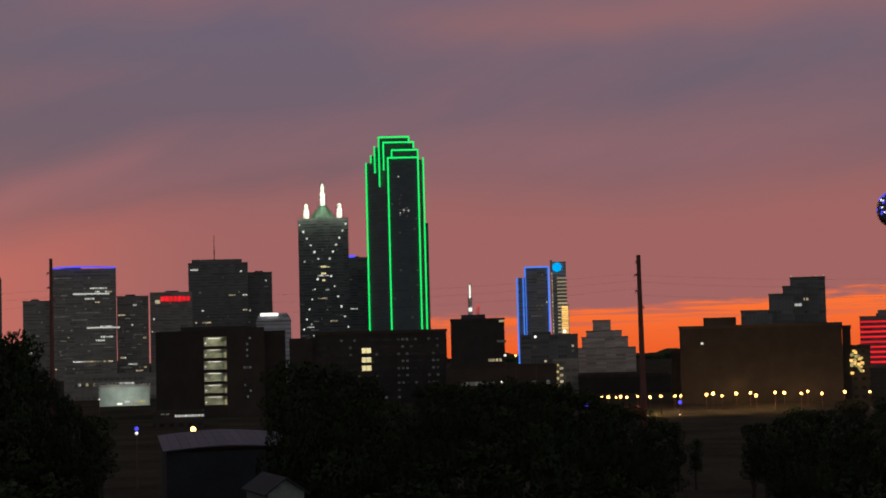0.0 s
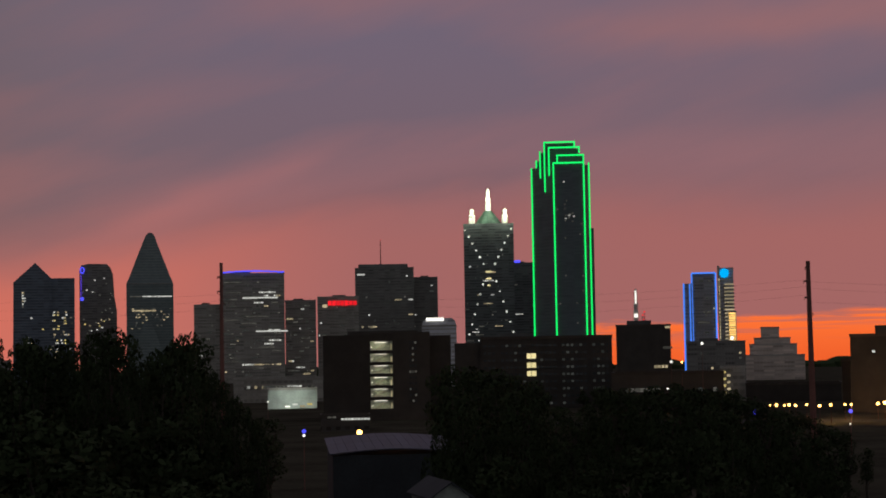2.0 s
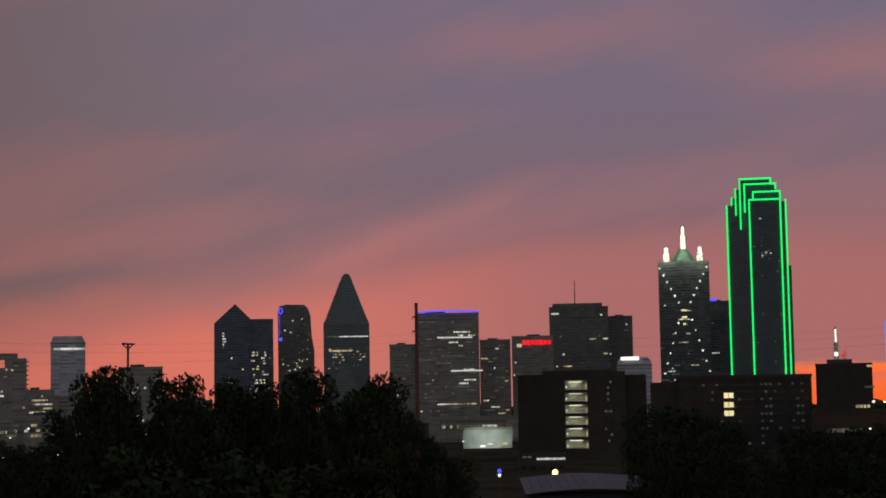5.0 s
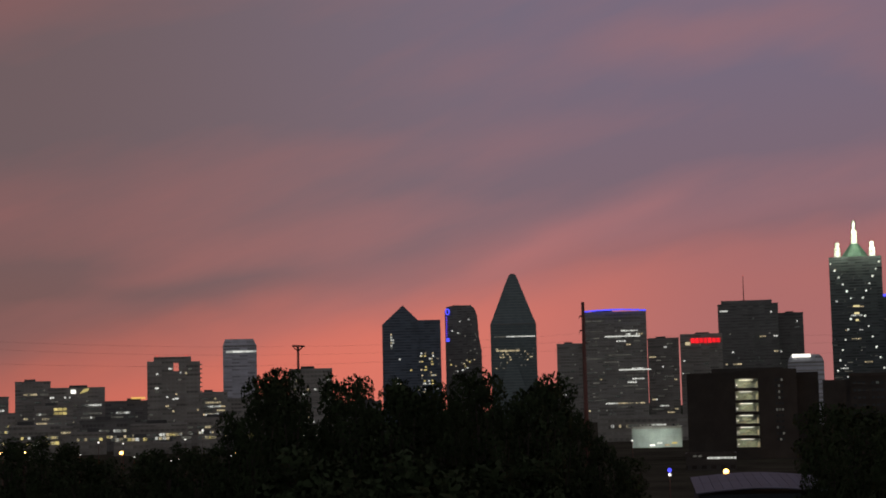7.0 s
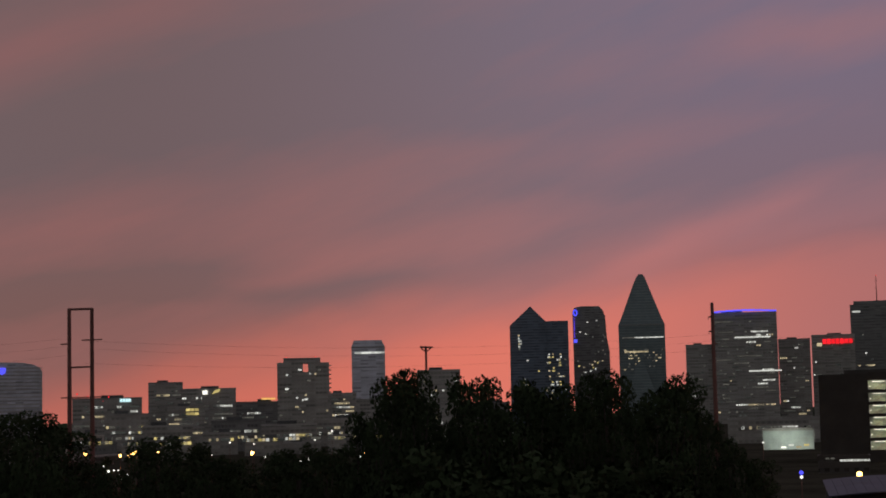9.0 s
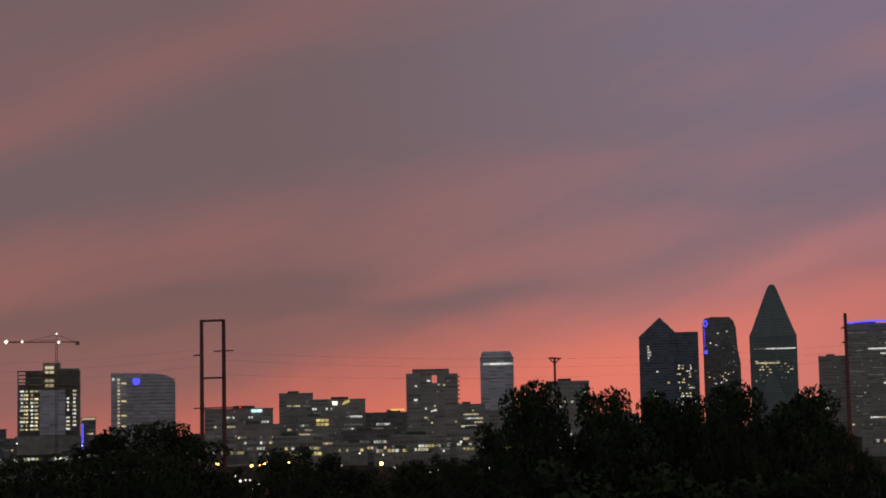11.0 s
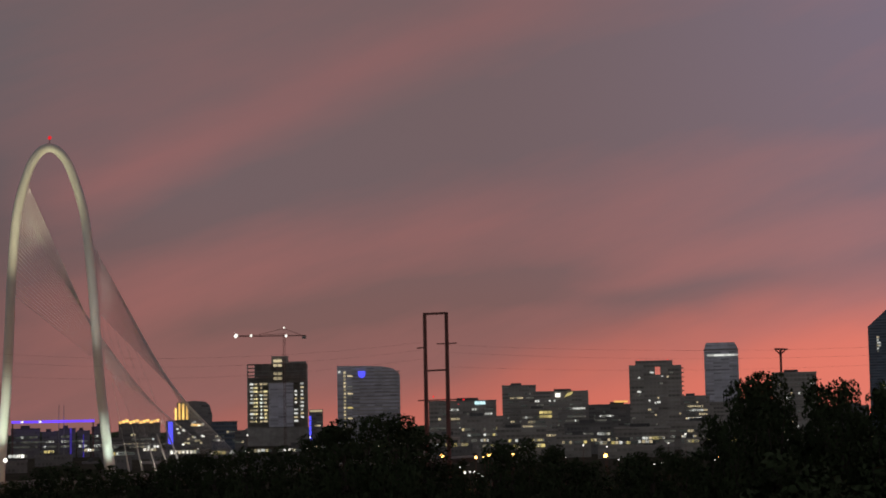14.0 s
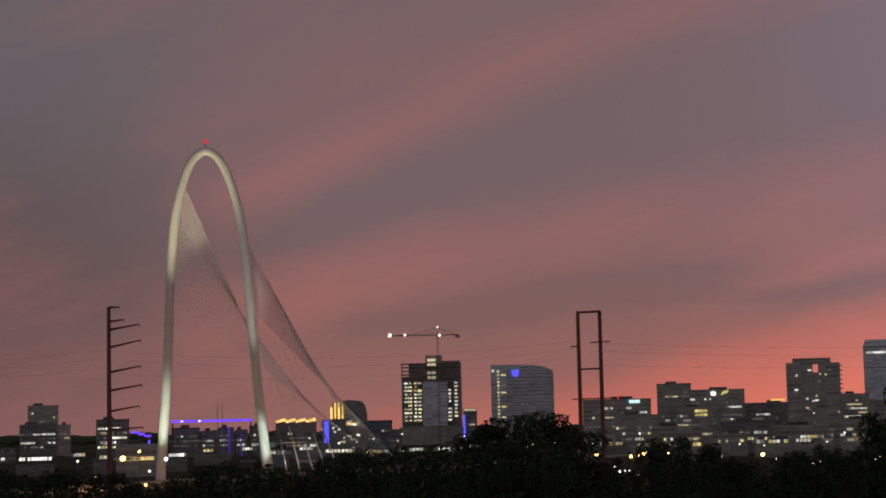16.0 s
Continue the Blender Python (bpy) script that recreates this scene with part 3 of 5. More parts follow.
def downtown():
    r = tower("office_tower", "broad dark office tower with chamfered crown and antenna", -8.31, -6.39, 3.02, 2300, 45, "granite", lit=26, strips=0.35)
    w, h = SIZE[r.name]
    part("crown", boxed((-w * 0.44, w * 0.4, 2, 40, h, h + 4.5)), M["granite"], r)
    mast(r, -w * 0.06, 10, h + 4, 33, 0.75)
    pane(r, "cool", -w * 0.4, -0.3, h - 9, 10, 2.2)
    tower("office_tower", "dark office slab stepping down beside a tower", -6.45, -5.61, 2.69, 2330, 40, "granite", lit=8, strips=0.3)
    # blue-topped tower
    r = tower("office_tower", "dark office tower with lit storeys and a blue roof line", -12.7, -10.62, 2.9, 2050, 45, "concrete", lit=120, strips=0.95, keys=("cool", "dim", "dim", "warm"), storey=4.0)
    w, h = SIZE[r.name]
    for i in range(9):
        x0, x1 = -w / 2 + i * w / 9, -w / 2 + (i + 1) * w / 9
        bow = lambda x: -3 * (1 - (2 * x / w) ** 2)
        pane(r, "blue", (x0 + x1) / 2, bow((x0 + x1) / 2), h + 0.6 - bow((x0 + x1) / 2) * 0.5, w / 9, 1.7, 0.8, "roof_light")
    pane(r, "cool", w * 0.12, -0.3, h - 29, w * 0.55, 1.6)
    pane(r, "cool", w * 0.3, -0.3, h - 68, w * 0.5, 1.6)
    tower("office_tower", "lower dark office block beside the blue-topped tower", -13.55, -12.72, 1.9, 2060, 40, "concrete", lit=16, strips=0.8)
    tower("office_tower", "grey office block with lit storeys", -10.6, -9.6, 2.0, 2120, 40, "concrete", lit=40, strips=0.9)
    r = tower("office_tower", "grey office tower with a red lit roof sign", -9.55, -8.2, 2.1, 2200, 40, "concrete", lit=20, strips=0.5)
    w, h = SIZE[r.name]
    rnd = random.Random(3)
    for i in range(7):
        pane(r, "red", -w * 0.2 + i * 5.2, -0.8, h - 8.5, 4.6, 6.2 + rnd.uniform(-0.8, 0.8), 0.6, "sign_bar")
    pane(r, "warm", -w * 0.32, -0.3, h - 12, 6, 4)
    # pale block with arched roof and white sign
    r = tower("office_tower", "grey block with rounded shoulders and white roof sign", -6.15, -5.02, 1.1, 1500, 30, "pale", lit=2, pent=False)
    w, h = SIZE[r.name]
    bm = bmesh.new()
    loft(bm, [[(w / 2 * k, y, h - 0.5 + z) for k, z in ((-1, 0), (1, 0), (0.92, 4), (0.75, 6.5), (-0.75, 6.5), (-0.92, 4))] for y in (0.5, 29)])
    part("crown", bm, M["pale"], r)
    pane(r, "white", -w * 0.12, -0.6, h + 5.2, 15, 2.6, 0.6, "roof_sign")
    # pentagon-topped tower
    d = 2500
    root = stand("skyscraper", -18.3, d, label="blue glass tower with pitched gable crown and a lower flank", category="skyscraper")
    X = lambda az: d * math.tan(radians(az + 18.3))
    bm = bmesh.new()
    loft(bm, [[(X(-19.26), y, 0), (X(-18.05), y, 0), (X(-18.05), y, high(2.78, d)), (X(-18.56), y, high(3.29, d)), (X(-19.24), y, high(2.67, d))] for y in (0, 40)])
    part("wall", bm, M["glass_blue"], root)
    part("flank", boxed((X(-18.05), X(-17.33), 4, 40, 0, high(2.8, d))), M["glass_blue"], root)
    rnd = random.Random(8)
    for k in range(70):
        if k < 14:
            a, e = -18.95 + rnd.choice((0, 0.06)), rnd.uniform(1.85, 2.3)
        elif k < 54:
            a, e = rnd.uniform(-18.1, -17.4), rnd.uniform(0.3, 1.75)
        else:
            a, e = rnd.uniform(-19.1, -17.6), rnd.uniform(0.3, 1.7)
        pane(root, rnd.choice(("warm", "dim", "yellow" if k > 20 else "cool", "cool")), X(a), 3.8 if a > -18.05 else -0.2, high(round(e / 0.09) * 0.09, d), 2.6, 2.0)
    # barrel-topped tower with blue marks
    d = 2650
    root = stand("skyscraper", -16.62, d, label="dark stone tower with vaulted top and blue corner lights", category="skyscraper")
    X = lambda az: d * math.tan(radians(az + 16.62))
    bm = bmesh.new()
    prof = [(-17.18, 0), (-16.0, 0), (-16.0, 1.75), (-16.08, 2.2), (-16.12, 2.9), (-16.2, 3.12), (-16.32, 3.24), (-16.9, 3.25), (-17.12, 3.2), (-17.18, 3.05)]
    loft(bm, [[(X(a), y, high(e, d) if e else 0) for a, e in prof] for y in (0, 45)])
    part("wall", bm, M["granite"], root)
    ring = bmesh.new()
    for k in range(12):
        q0, q1 = k * math.pi / 6, (k + 1) * math.pi / 6
        tube(ring, (X(-17.09) + 2.6 * math.cos(q0), -1, high(3.04, d) + 4.4 * math.sin(q0)), (X(-17.09) + 2.6 * math.cos(q1), -1, high(3.04, d) + 4.4 * math.sin(q1)), 1.1)
    part("roof_mark", ring, M["blue"], root, "blue lit ring mark")
    pane(root, "blue", X(-17.1), -0.6, high(2.12, d), 5, 5, 1, "corner_light")
    for k in range(9):
        pane(root, "violet", X(-17.13), -0.6, high(2.85 - k * 0.075, d), 0.9, 2.2, 1, "corner_light")
    rnd = random.Random(2)
    for k in range(36):
        pane(root, rnd.choice(("dim", "dim", "dim", "cool") if k > 6 else ("yellow", "warm")), X(rnd.uniform(-17.1, -16.15)), -0.2, high(rnd.uniform(1.2, 1.5) if k <= 6 else rnd.uniform(0.6, 3.0), d), 2.4, 1.8)
    # faceted prism
    d = 2450
    root = stand("skyscraper", -14.93, d, label="faceted green glass prism tower tapering to a narrow ridge", category="skyscraper")
    X = lambda az: d * math.tan(radians(az + 14.93))
    Z = lambda e: high(e, d)
    rows = ((-15.7, -14.2, 0, 0, 44), (-15.7, -14.2, Z(2.6), 0, 44), (-15.62, -14.28, Z(2.78), 3, 41), (-15.19, -14.70, Z(3.9), 15, 29), (-15.07, -14.80, Z(4.18), 18, 26), (-14.99, -14.87, Z(4.27), 20, 24))
    bm = bmesh.new()
    loft(bm, [[(X(l), y0, z), (X(rr), y0, z), (X(rr), y1, z), (X(l), y1, z)] for l, rr, z, y0, y1 in rows])
    part("wall", bm, M["prism"], root)
    bm = bmesh.new()
    loft(bm, [[(X(-15.72), -9, 0), (X(-14.2), -9, 0), (X(-14.95), -0.5, 0)], [(X(-15.15), -1.5, Z(1.35)), (X(-14.9), -1.5, Z(1.35)), (X(-15.0), -0.4, Z(1.35))]])
    part("lower_facet", bm, M["prism"], root)
    part("ledge", boxed((X(-15.7), X(-14.2), -0.5, 0.2, Z(2.58), Z(2.6))), M["band"], root)
    rnd = random.Random(4)
    for a in range(24):
        pane(root, "cool" if a > 6 else "dim", X(-15.55 + a * 0.055), -0.3, Z(2.18), 2.4, 1.6)
    for a in range(14):
        pane(root, "warm", X(-15.5 + a * 0.055), -0.3, Z(1.72), 2.4, 2.2)
    for k in range(44):
        pane(root, rnd.choice(("warm", "dim", "dim")), X(rnd.uniform(-15.6, -14.3)), -0.3, Z(1.15 + 0.09 * rnd.randrange(8)), 2.4, 1.6)
    # tower with television spire
    r = tower("office_block", "dark block with a lit white broadcast spire on top", 0.18, 1.94, 1.0, 1100, 30, "plain_brick", bands=False, lit=5, strips=0.2, pent=False)
    w, h = SIZE[r.name]
    part("roof_plant", boxed((-w * 0.3, w * 0.15, 4, 20, h, h + 2.5)), M["roof"], r)
    x = 1100 * math.tan(radians(0.84 - 1.06))
    spire(r, x, 10, h + 1, high(2.2, 1100) - h - 1, 1.5)
    pane(r, "white", x, 8, high(1.9, 1100), 1.0, 8, 1, "spire_light")
    pane(r, "white", x, 8, high(1.3, 1100), 2.2, 2.2, 1, "spire_light")
    mast(r, x + 5.2, 9, h + 1, 7, 0.25)
    mast(r, x + 4.0, 9, h + 1, 5, 0.25)
    for u, z in ((4.6, 3.2), (5.3, 5.4), (2.2, 2.6)):
        pane(r, "red", x + u, 8.4, h + z, 0.7, 0.9, 0.7, "beacon")
    pane(r, "warm", w * 0.45, -0.4, h - 2, 3.2, 1.4)
    # blue-outlined hotel tower and tower with round sign
    d = 2000
    r = tower("apartment_tower", "tower with balconies framed in blue neon", 2.66, 3.43, 2.62, d, 30, "concrete", lit=18, keys=("dim", "dim", "cool"), pent=False)
    w, h = SIZE[r.name]
    for x0, x1, z0, z1 in ((-w / 2 - 0.9, -w / 2 + 0.9, high(0.35, d), h), (w / 2 - 0.9, w / 2 + 0.9, high(0.4, d), h), (-w / 2, w / 2, h - 0.8, h + 0.9)):
        part("neon_tube", boxed((x0, x1, -1.5, -0.4, z0, z1)), M["azure"], r, "blue neon tube")
    r = tower("apartment_tower", "lower narrow slab edged in blue neon", 2.4, 2.66, 2.29, d - 5, 30, "concrete", pent=False)
    w, h = SIZE[r.name]
    part("neon_tube", boxed((-w / 2 - 0.9, -w / 2 + 0.9, -1.5, -0.4, 0, h)), M["azure"], r, "blue neon tube")
    part("neon_tube", boxed((w / 2 - 3, w / 2 - 1.6, -1.5, -0.4, high(0.4, d), h)), M["azure"], r, "blue neon tube")
    r = tower("office_tower", "pale ribbed office tower with a round cyan roof sign", 3.5, 4.0, 2.78, d + 60, 26, "pale", lit=6, keys=("dim",), pent=False)
    w, h = SIZE[r.name]
    part("fin", boxed((-w / 2 - 0.5, -w / 2 + 2.2, -2.5, 0, 0, h + 2)), M["raw"], r)
    bm = bmesh.new()
    tube(bm, (-w * 0.08, -2.6, h - 6.5), (-w * 0.08, -0.6, h - 6.5), 5.4, 5.4, 20)
    part("round_sign", bm, M["cyan"], r, "round cyan lit sign")
    for i in range(24):
        pane(r, "warm", w * 0.2, -0.3, h - 19.4 - i * 4.2, w * 0.6, 1.6, 0.4)
        # no windows on the fin: these glowing panes make it look lit
        pane(r, "warm", -w * 0.42, -2.7, h - 14 - i * 4.2, 1.4, 2.6, 0.3)
        part("balcony", boxed((-w * 0.2, w / 2 + 0.8, -1.6, -0.05, h - 22 - i * 4.2, h - 21.2 - i * 4.2)), M["raw"], r)
    r = tower("office_block", "stone pier beside the towers, its amber floodlight laid on as glowing panes", 3.8, 4.06, 1.38, d - 20, 12, "pale", pent=False, bands=False)
    w, h = SIZE[r.name]
    # not windows: amber glowing panes stand in for floodlight on the stone
    for k in range(16):
        pane(r, "amber", 0, -0.5, h - 3 - k * 2.6, w * 0.8, 1.9, 0.4)
    # low and stepped blocks to the south
    tower("office_block", "dark low block below the neon towers", 2.44, 4.32, 0.42, 1400, 40, "granite", lit=4, strips=0.2)
    pane(r, "white", -w * 0.1, -6, high(0.5, d - 20), 4.0, 4.0, 1.0, "flood_lamp")
    for l, rr, e in ((4.25, 6.19, -0.05), (4.45, 5.95, 0.3), (4.6, 5.75, 0.5), (4.82, 5.4, 0.84)):
        tower("stepped_block", "grey stone block stepping back storey by storey", l, rr, e, 1600 + e * 60, 30, "pink_stone", pent=False, bands=False)
    # dark court block
    d = 700
    r = tower("court_block", "massive dark brick block with flat roof", 7.61, 12.75, 0.56, d, 50, "plain_brick", bands=False, pent=False)
    w, h = SIZE[r.name]
    part("roof_plant", boxed((-w * 0.35, -w * 0.15, 5, 30, h, high(0.82, d))), M["plain_brick"], r)
    pane(r, "cool", -w * 0.36, -0.2, h - 7, 1.0, 0.8)
    for l, rr, e, dd in ((9.6, 10.6, 1.02, 1150), (10.5, 11.3, 1.53, 1180), (10.95, 11.6, 1.77, 1200), (11.19, 12.29, 2.04, 1210)):
        r = tower("office_block", "dark concrete block rising in steps", l, rr, e, dd, 30, "granite", pent=False, lit=1, bands=False)
    w, h = SIZE[r.name]
    for x in (-0.46, -0.2, 0.25, 0.46):
        pane(r, "warm", x * w, 0.2, h + 0.5, 1.0, 0.7, 1.0, "roof_lamp")
    tower("office_block", "narrow dark wing beside the court block", 12.76, 13.02, 0.45, 720, 40, "plain_brick", bands=False, pent=False)
    tower("office_block", "low dark wing of the court block", 7.33, 7.6, -0.22, 720, 30, "plain_brick", bands=False, pent=False)
    r = tower("office_block", "low dark block with amber lit windows", 13.03, 13.6, -0.2, 720, 30, "brick", pent=False)
    w, h = SIZE[r.name]
    rnd = random.Random(6)
    for k in range(26):
        pane(r, rnd.choice(("yellow", "amber")), rnd.uniform(-1, 0.2) * w * 0.6, -0.5, h - rnd.uniform(2, 11), 1.3, 1.0)
    # hotel with red light bands
    r = tower("hotel", "curved-front hotel wrapped in red light bands", 13.32, 15.2, 0.72, 1500, 30, "granite", pent=True)
    w, h = SIZE[r.name]
    for k in range(9):
        part("light_band", boxed((-w / 2 - 0.4, w / 2 + 0.4, -0.9, -0.25, h - 5.5 - k * 4.2, h - 3.9 - k * 4.2)), M["red"], r, "red light band")
    part("roof_sign", boxed((-w * 0.2, w * 0.2, 2, 12, h, h + 5)), M["raw"], r)
    # ball tower
    d = 1650
    root = stand("observation_tower", 14.56, d, label="observation tower with a geodesic ball of blue lights", category="tower")
    z = high(4.06, d)
    bm = bmesh.new()
    for k in range(4):
        q = k * math.pi / 2 + 0.4
        tube(bm, (9 * math.cos(q) * (k > 0), 9 * math.sin(q) * (k > 0), 0), (7 * math.cos(q) * (k > 0), 7 * math.sin(q) * (k > 0), z), 2.0, 2.0, 10)
    part("shaft", bm, M["raw"], root)
    bm = bmesh.new()
    bmesh.ops.create_icosphere(bm, subdivisions=3, radius=16.5, matrix=Matrix.Translation((0, 0, z)))
    part("ball", bm, M["glass_dark"], root)
    rnd = random.Random(11)
    for k in range(150):
        v = Vector((rnd.gauss(0, 1), rnd.gauss(0, 1), rnd.gauss(0.25, 1))).normalized()
        if v.y < 0.3 and v.z > -0.25:
            pane(root, "white" if rnd.random() < 0.12 else "blue", v.x * 17.2, v.y * 17.2, z + v.z * 17.2, 1.9, 1.9, 1.9, "ball_light")
    bm = bmesh.new()
    for k in range(12):
        q = k * math.pi / 6
        pts = [Vector((17 * math.cos(q) * math.cos(e), 17 * math.sin(q) * math.cos(e), z + 17 * math.sin(e))) for e in [-1.5 + 0.375 * j for j in range(9)]]
        pipe(bm, pts, 0.2, 4)
    part("ball_frame", bm, M["steel_dark"], root)


downtown()


# ---- dark blocks in front of downtown ----
def front_blocks():
    d = 700.0
    root = stand("parking_garage", -7.3, d, label="dark brick parking garage with a lit open stair tower", category="garage")
    X = lambda az: d * math.tan(radians(az + 7.3))
    Z = lambda e: high(e, d)
    top = Z(0.82)
    a, b = X(-7.86), X(-7.12)
    part("wall", boxed((X(-9.39), a, 0, 40, 0, top)), M["plain_brick"], root)
    part("wall", boxed((b, X(-5.9), 0, 40, 0, top + 1.0)), M["plain_brick"], root)
    part("wall", boxed((X(-5.9), X(-5.21), 3, 40, 0, top - 0.5)), M["plain_brick"], root)
    part("wall", boxed((a, b, 6, 40, 0, top + 0.6)), M["stucco"], root, "pale stair core wall")
    part("parapet", boxed((a, b, 0, 6, Z(0.62), top + 0.6)), M["plain_brick"], root)
    part("roof_house", boxed((X(-8.6), X(-6.3), 8, 24, top, top + 1.7)), M["plain_brick"], root)
    z0, n = Z(-1.66), 6
    step = (Z(0.62) - z0) / n
    part("wall", boxed((a, b, 0, 6, 0, z0)), M["plain_brick"], root)
    for i in range(n):
        z = z0 + i * step
        part("landing", boxed((a, b, 0.2, 6, z - 0.35, z), (a, b, 0.1, 0.25, z, z + 0.9)), M["plain_brick"], root)
        bm = bmesh.new()
        for s in range(8):
            box(bm, a + 1 + s * 0.8, a + 1.8 + s * 0.8, 4.9, 5.8, z + s * step / 8, z + (s + 1) * step / 8)
        part("stair", bm, M["raw"], root)
        pane(root, "white", (a + b) / 2 - 0.4, 3.0, z + step - 0.6, (b - a) * 0.55, 0.2, 1.2, "stair_lamp")
        lamp = bpy.data.lights.new("stair_light", "AREA")
        lamp.energy, lamp.size, lamp.color = 210, 3.0, (1.0, 0.94, 0.52)
        ob = new("stair_light", lamp)
        ob.parent, ob.location = root, ((a + b) / 2 - 0.5, 2.2, z + step - 0.75)
        ob.rotation_euler = (radians(30), 0, 0)
        pane(root, "white", a + 0.7, 0.8, z + step * 0.45, 0.5, 0.5, 0.5, "stair_lamp")
        pane(root, "warm", b - 0.6, 1.0, z + step * 0.4, 0.35, step * 0.5, 0.4, "stair_lamp")
    rnd = random.Random(9)
    for i in range(11):
        for j in range(3):
            pane(root, "dim" if rnd.random() < 0.25 else "pane", X(-6.55 + j * 0.09), -0.1, Z(0.55 - i * 0.19), 0.7, 0.9)
    # long office block
    d = 820.0
    root = stand("office_block", -2.5, d, label="long dark brick office block with rows of windows", category="building")
    X = lambda az: d * math.tan(radians(az + 2.5))
    Z = lambda e: high(e, d)
    part("wall", boxed((X(-4.25), X(0.04), 0, 40, 0, Z(0.66))), M["plain_brick"], root)
    part("wing", boxed((X(-5.1), X(-4.25), 2, 38, 0, Z(0.5))), M["plain_brick"], root)
    part("parapet", boxed((X(-4.27), X(0.06), -0.3, 0.3, Z(0.6), Z(0.69))), M["brick_plain"], root)
    part("roof_plant", boxed((X(-3.6), X(-2.6), 8, 22, Z(0.66), Z(0.8))), M["roof"], root)
    for i in range(10):
        for j in range(29):
            az, e = -4.1 + j * 0.142, 0.38 - i * 0.235
            if j % 7 == 3:
                continue
            mid = -2.3 < az < -0.2
            pane(root, "faint" if rnd.random() < (0.55 if mid and j % 7 > 3 else 0.08) else "pane", X(az), -0.05, Z(e), 1.3, 1.1, 0.25, "window")
    for e in (0.04, -0.26, -0.53):
        win = part("lit_window", boxed((X(-2.74), X(-2.44), -0.4, -0.1, Z(e) - 1.2, Z(e) + 1.2)), M["yellow_white"], root, "bright yellow-white window")
        part("mullion", boxed((X(-2.6) - 0.1, X(-2.6) + 0.1, -0.5, -0.4, Z(e) - 1.2, Z(e) + 1.2)), M["band"], win)
    r = tower("low_block", "low dark block with a strip of lit windows", -9.5, -7.9, -1.75, 600, 16, "brick", pent=False, bands=False)
    w, h = SIZE[r.name]
    for k in range(9):
        pane(r, "cool", -w * 0.05 + k * 1.1, -0.2, h - 1.6, 0.9, 0.7)
    for x in (-0.32, -0.22):
        pane(r, "dim", x * w, -0.2, h - 0.9, 1.3, 0.6)
    # lower dark blocks
    tower("warehouse", "low dark warehouse with flat roof", 0.0, 3.6, -0.55, 760, 40, "plain_brick", bands=False, lit=2, strips=0.1, pent=False)
    r = tower("warehouse", "low grey block with one lit bay", 3.5, 4.3, -0.4, 900, 30, "concrete", pent=False)
    w, h = SIZE[r.name]
    for k in range(7):
        pane(r, "warm" if k % 2 else "yellow", -w * 0.35 + (k % 2) * 2.2, -0.3, h - 3 - k * 1.7, 1.8, 1.2)
    tower("warehouse", "low brown warehouse behind the trees", 4.3, 7.3, -0.95, 880, 30, "plain_brick", bands=False, pent=False)
    # pale lit shed
    r = tower("market_shed", "pale stucco shed with floodlit front", -11.2, -9.6, -0.85, 900, 25, "stucco", pent=False, bands=False)
    w, h = SIZE[r.name]
    lamp = bpy.data.lights.new("shed_floodlight", "AREA")
    lamp.energy, lamp.size, lamp.color = 2600, 12, (0.9, 1.0, 0.86)
    ob = new("shed_floodlight", lamp)
    ob.parent, ob.location, ob.rotation_euler = r, (0, -12, 2), (radians(115), 0, 0)
    for k in range(4):
        pane(r, ("white", "cool", "warm", "yellow")[k], -w * 0.1 + k * w * 0.15, -0.4, h - 9.5 + (k % 2), 2.6, 0.9, 0.4)


front_blocks()


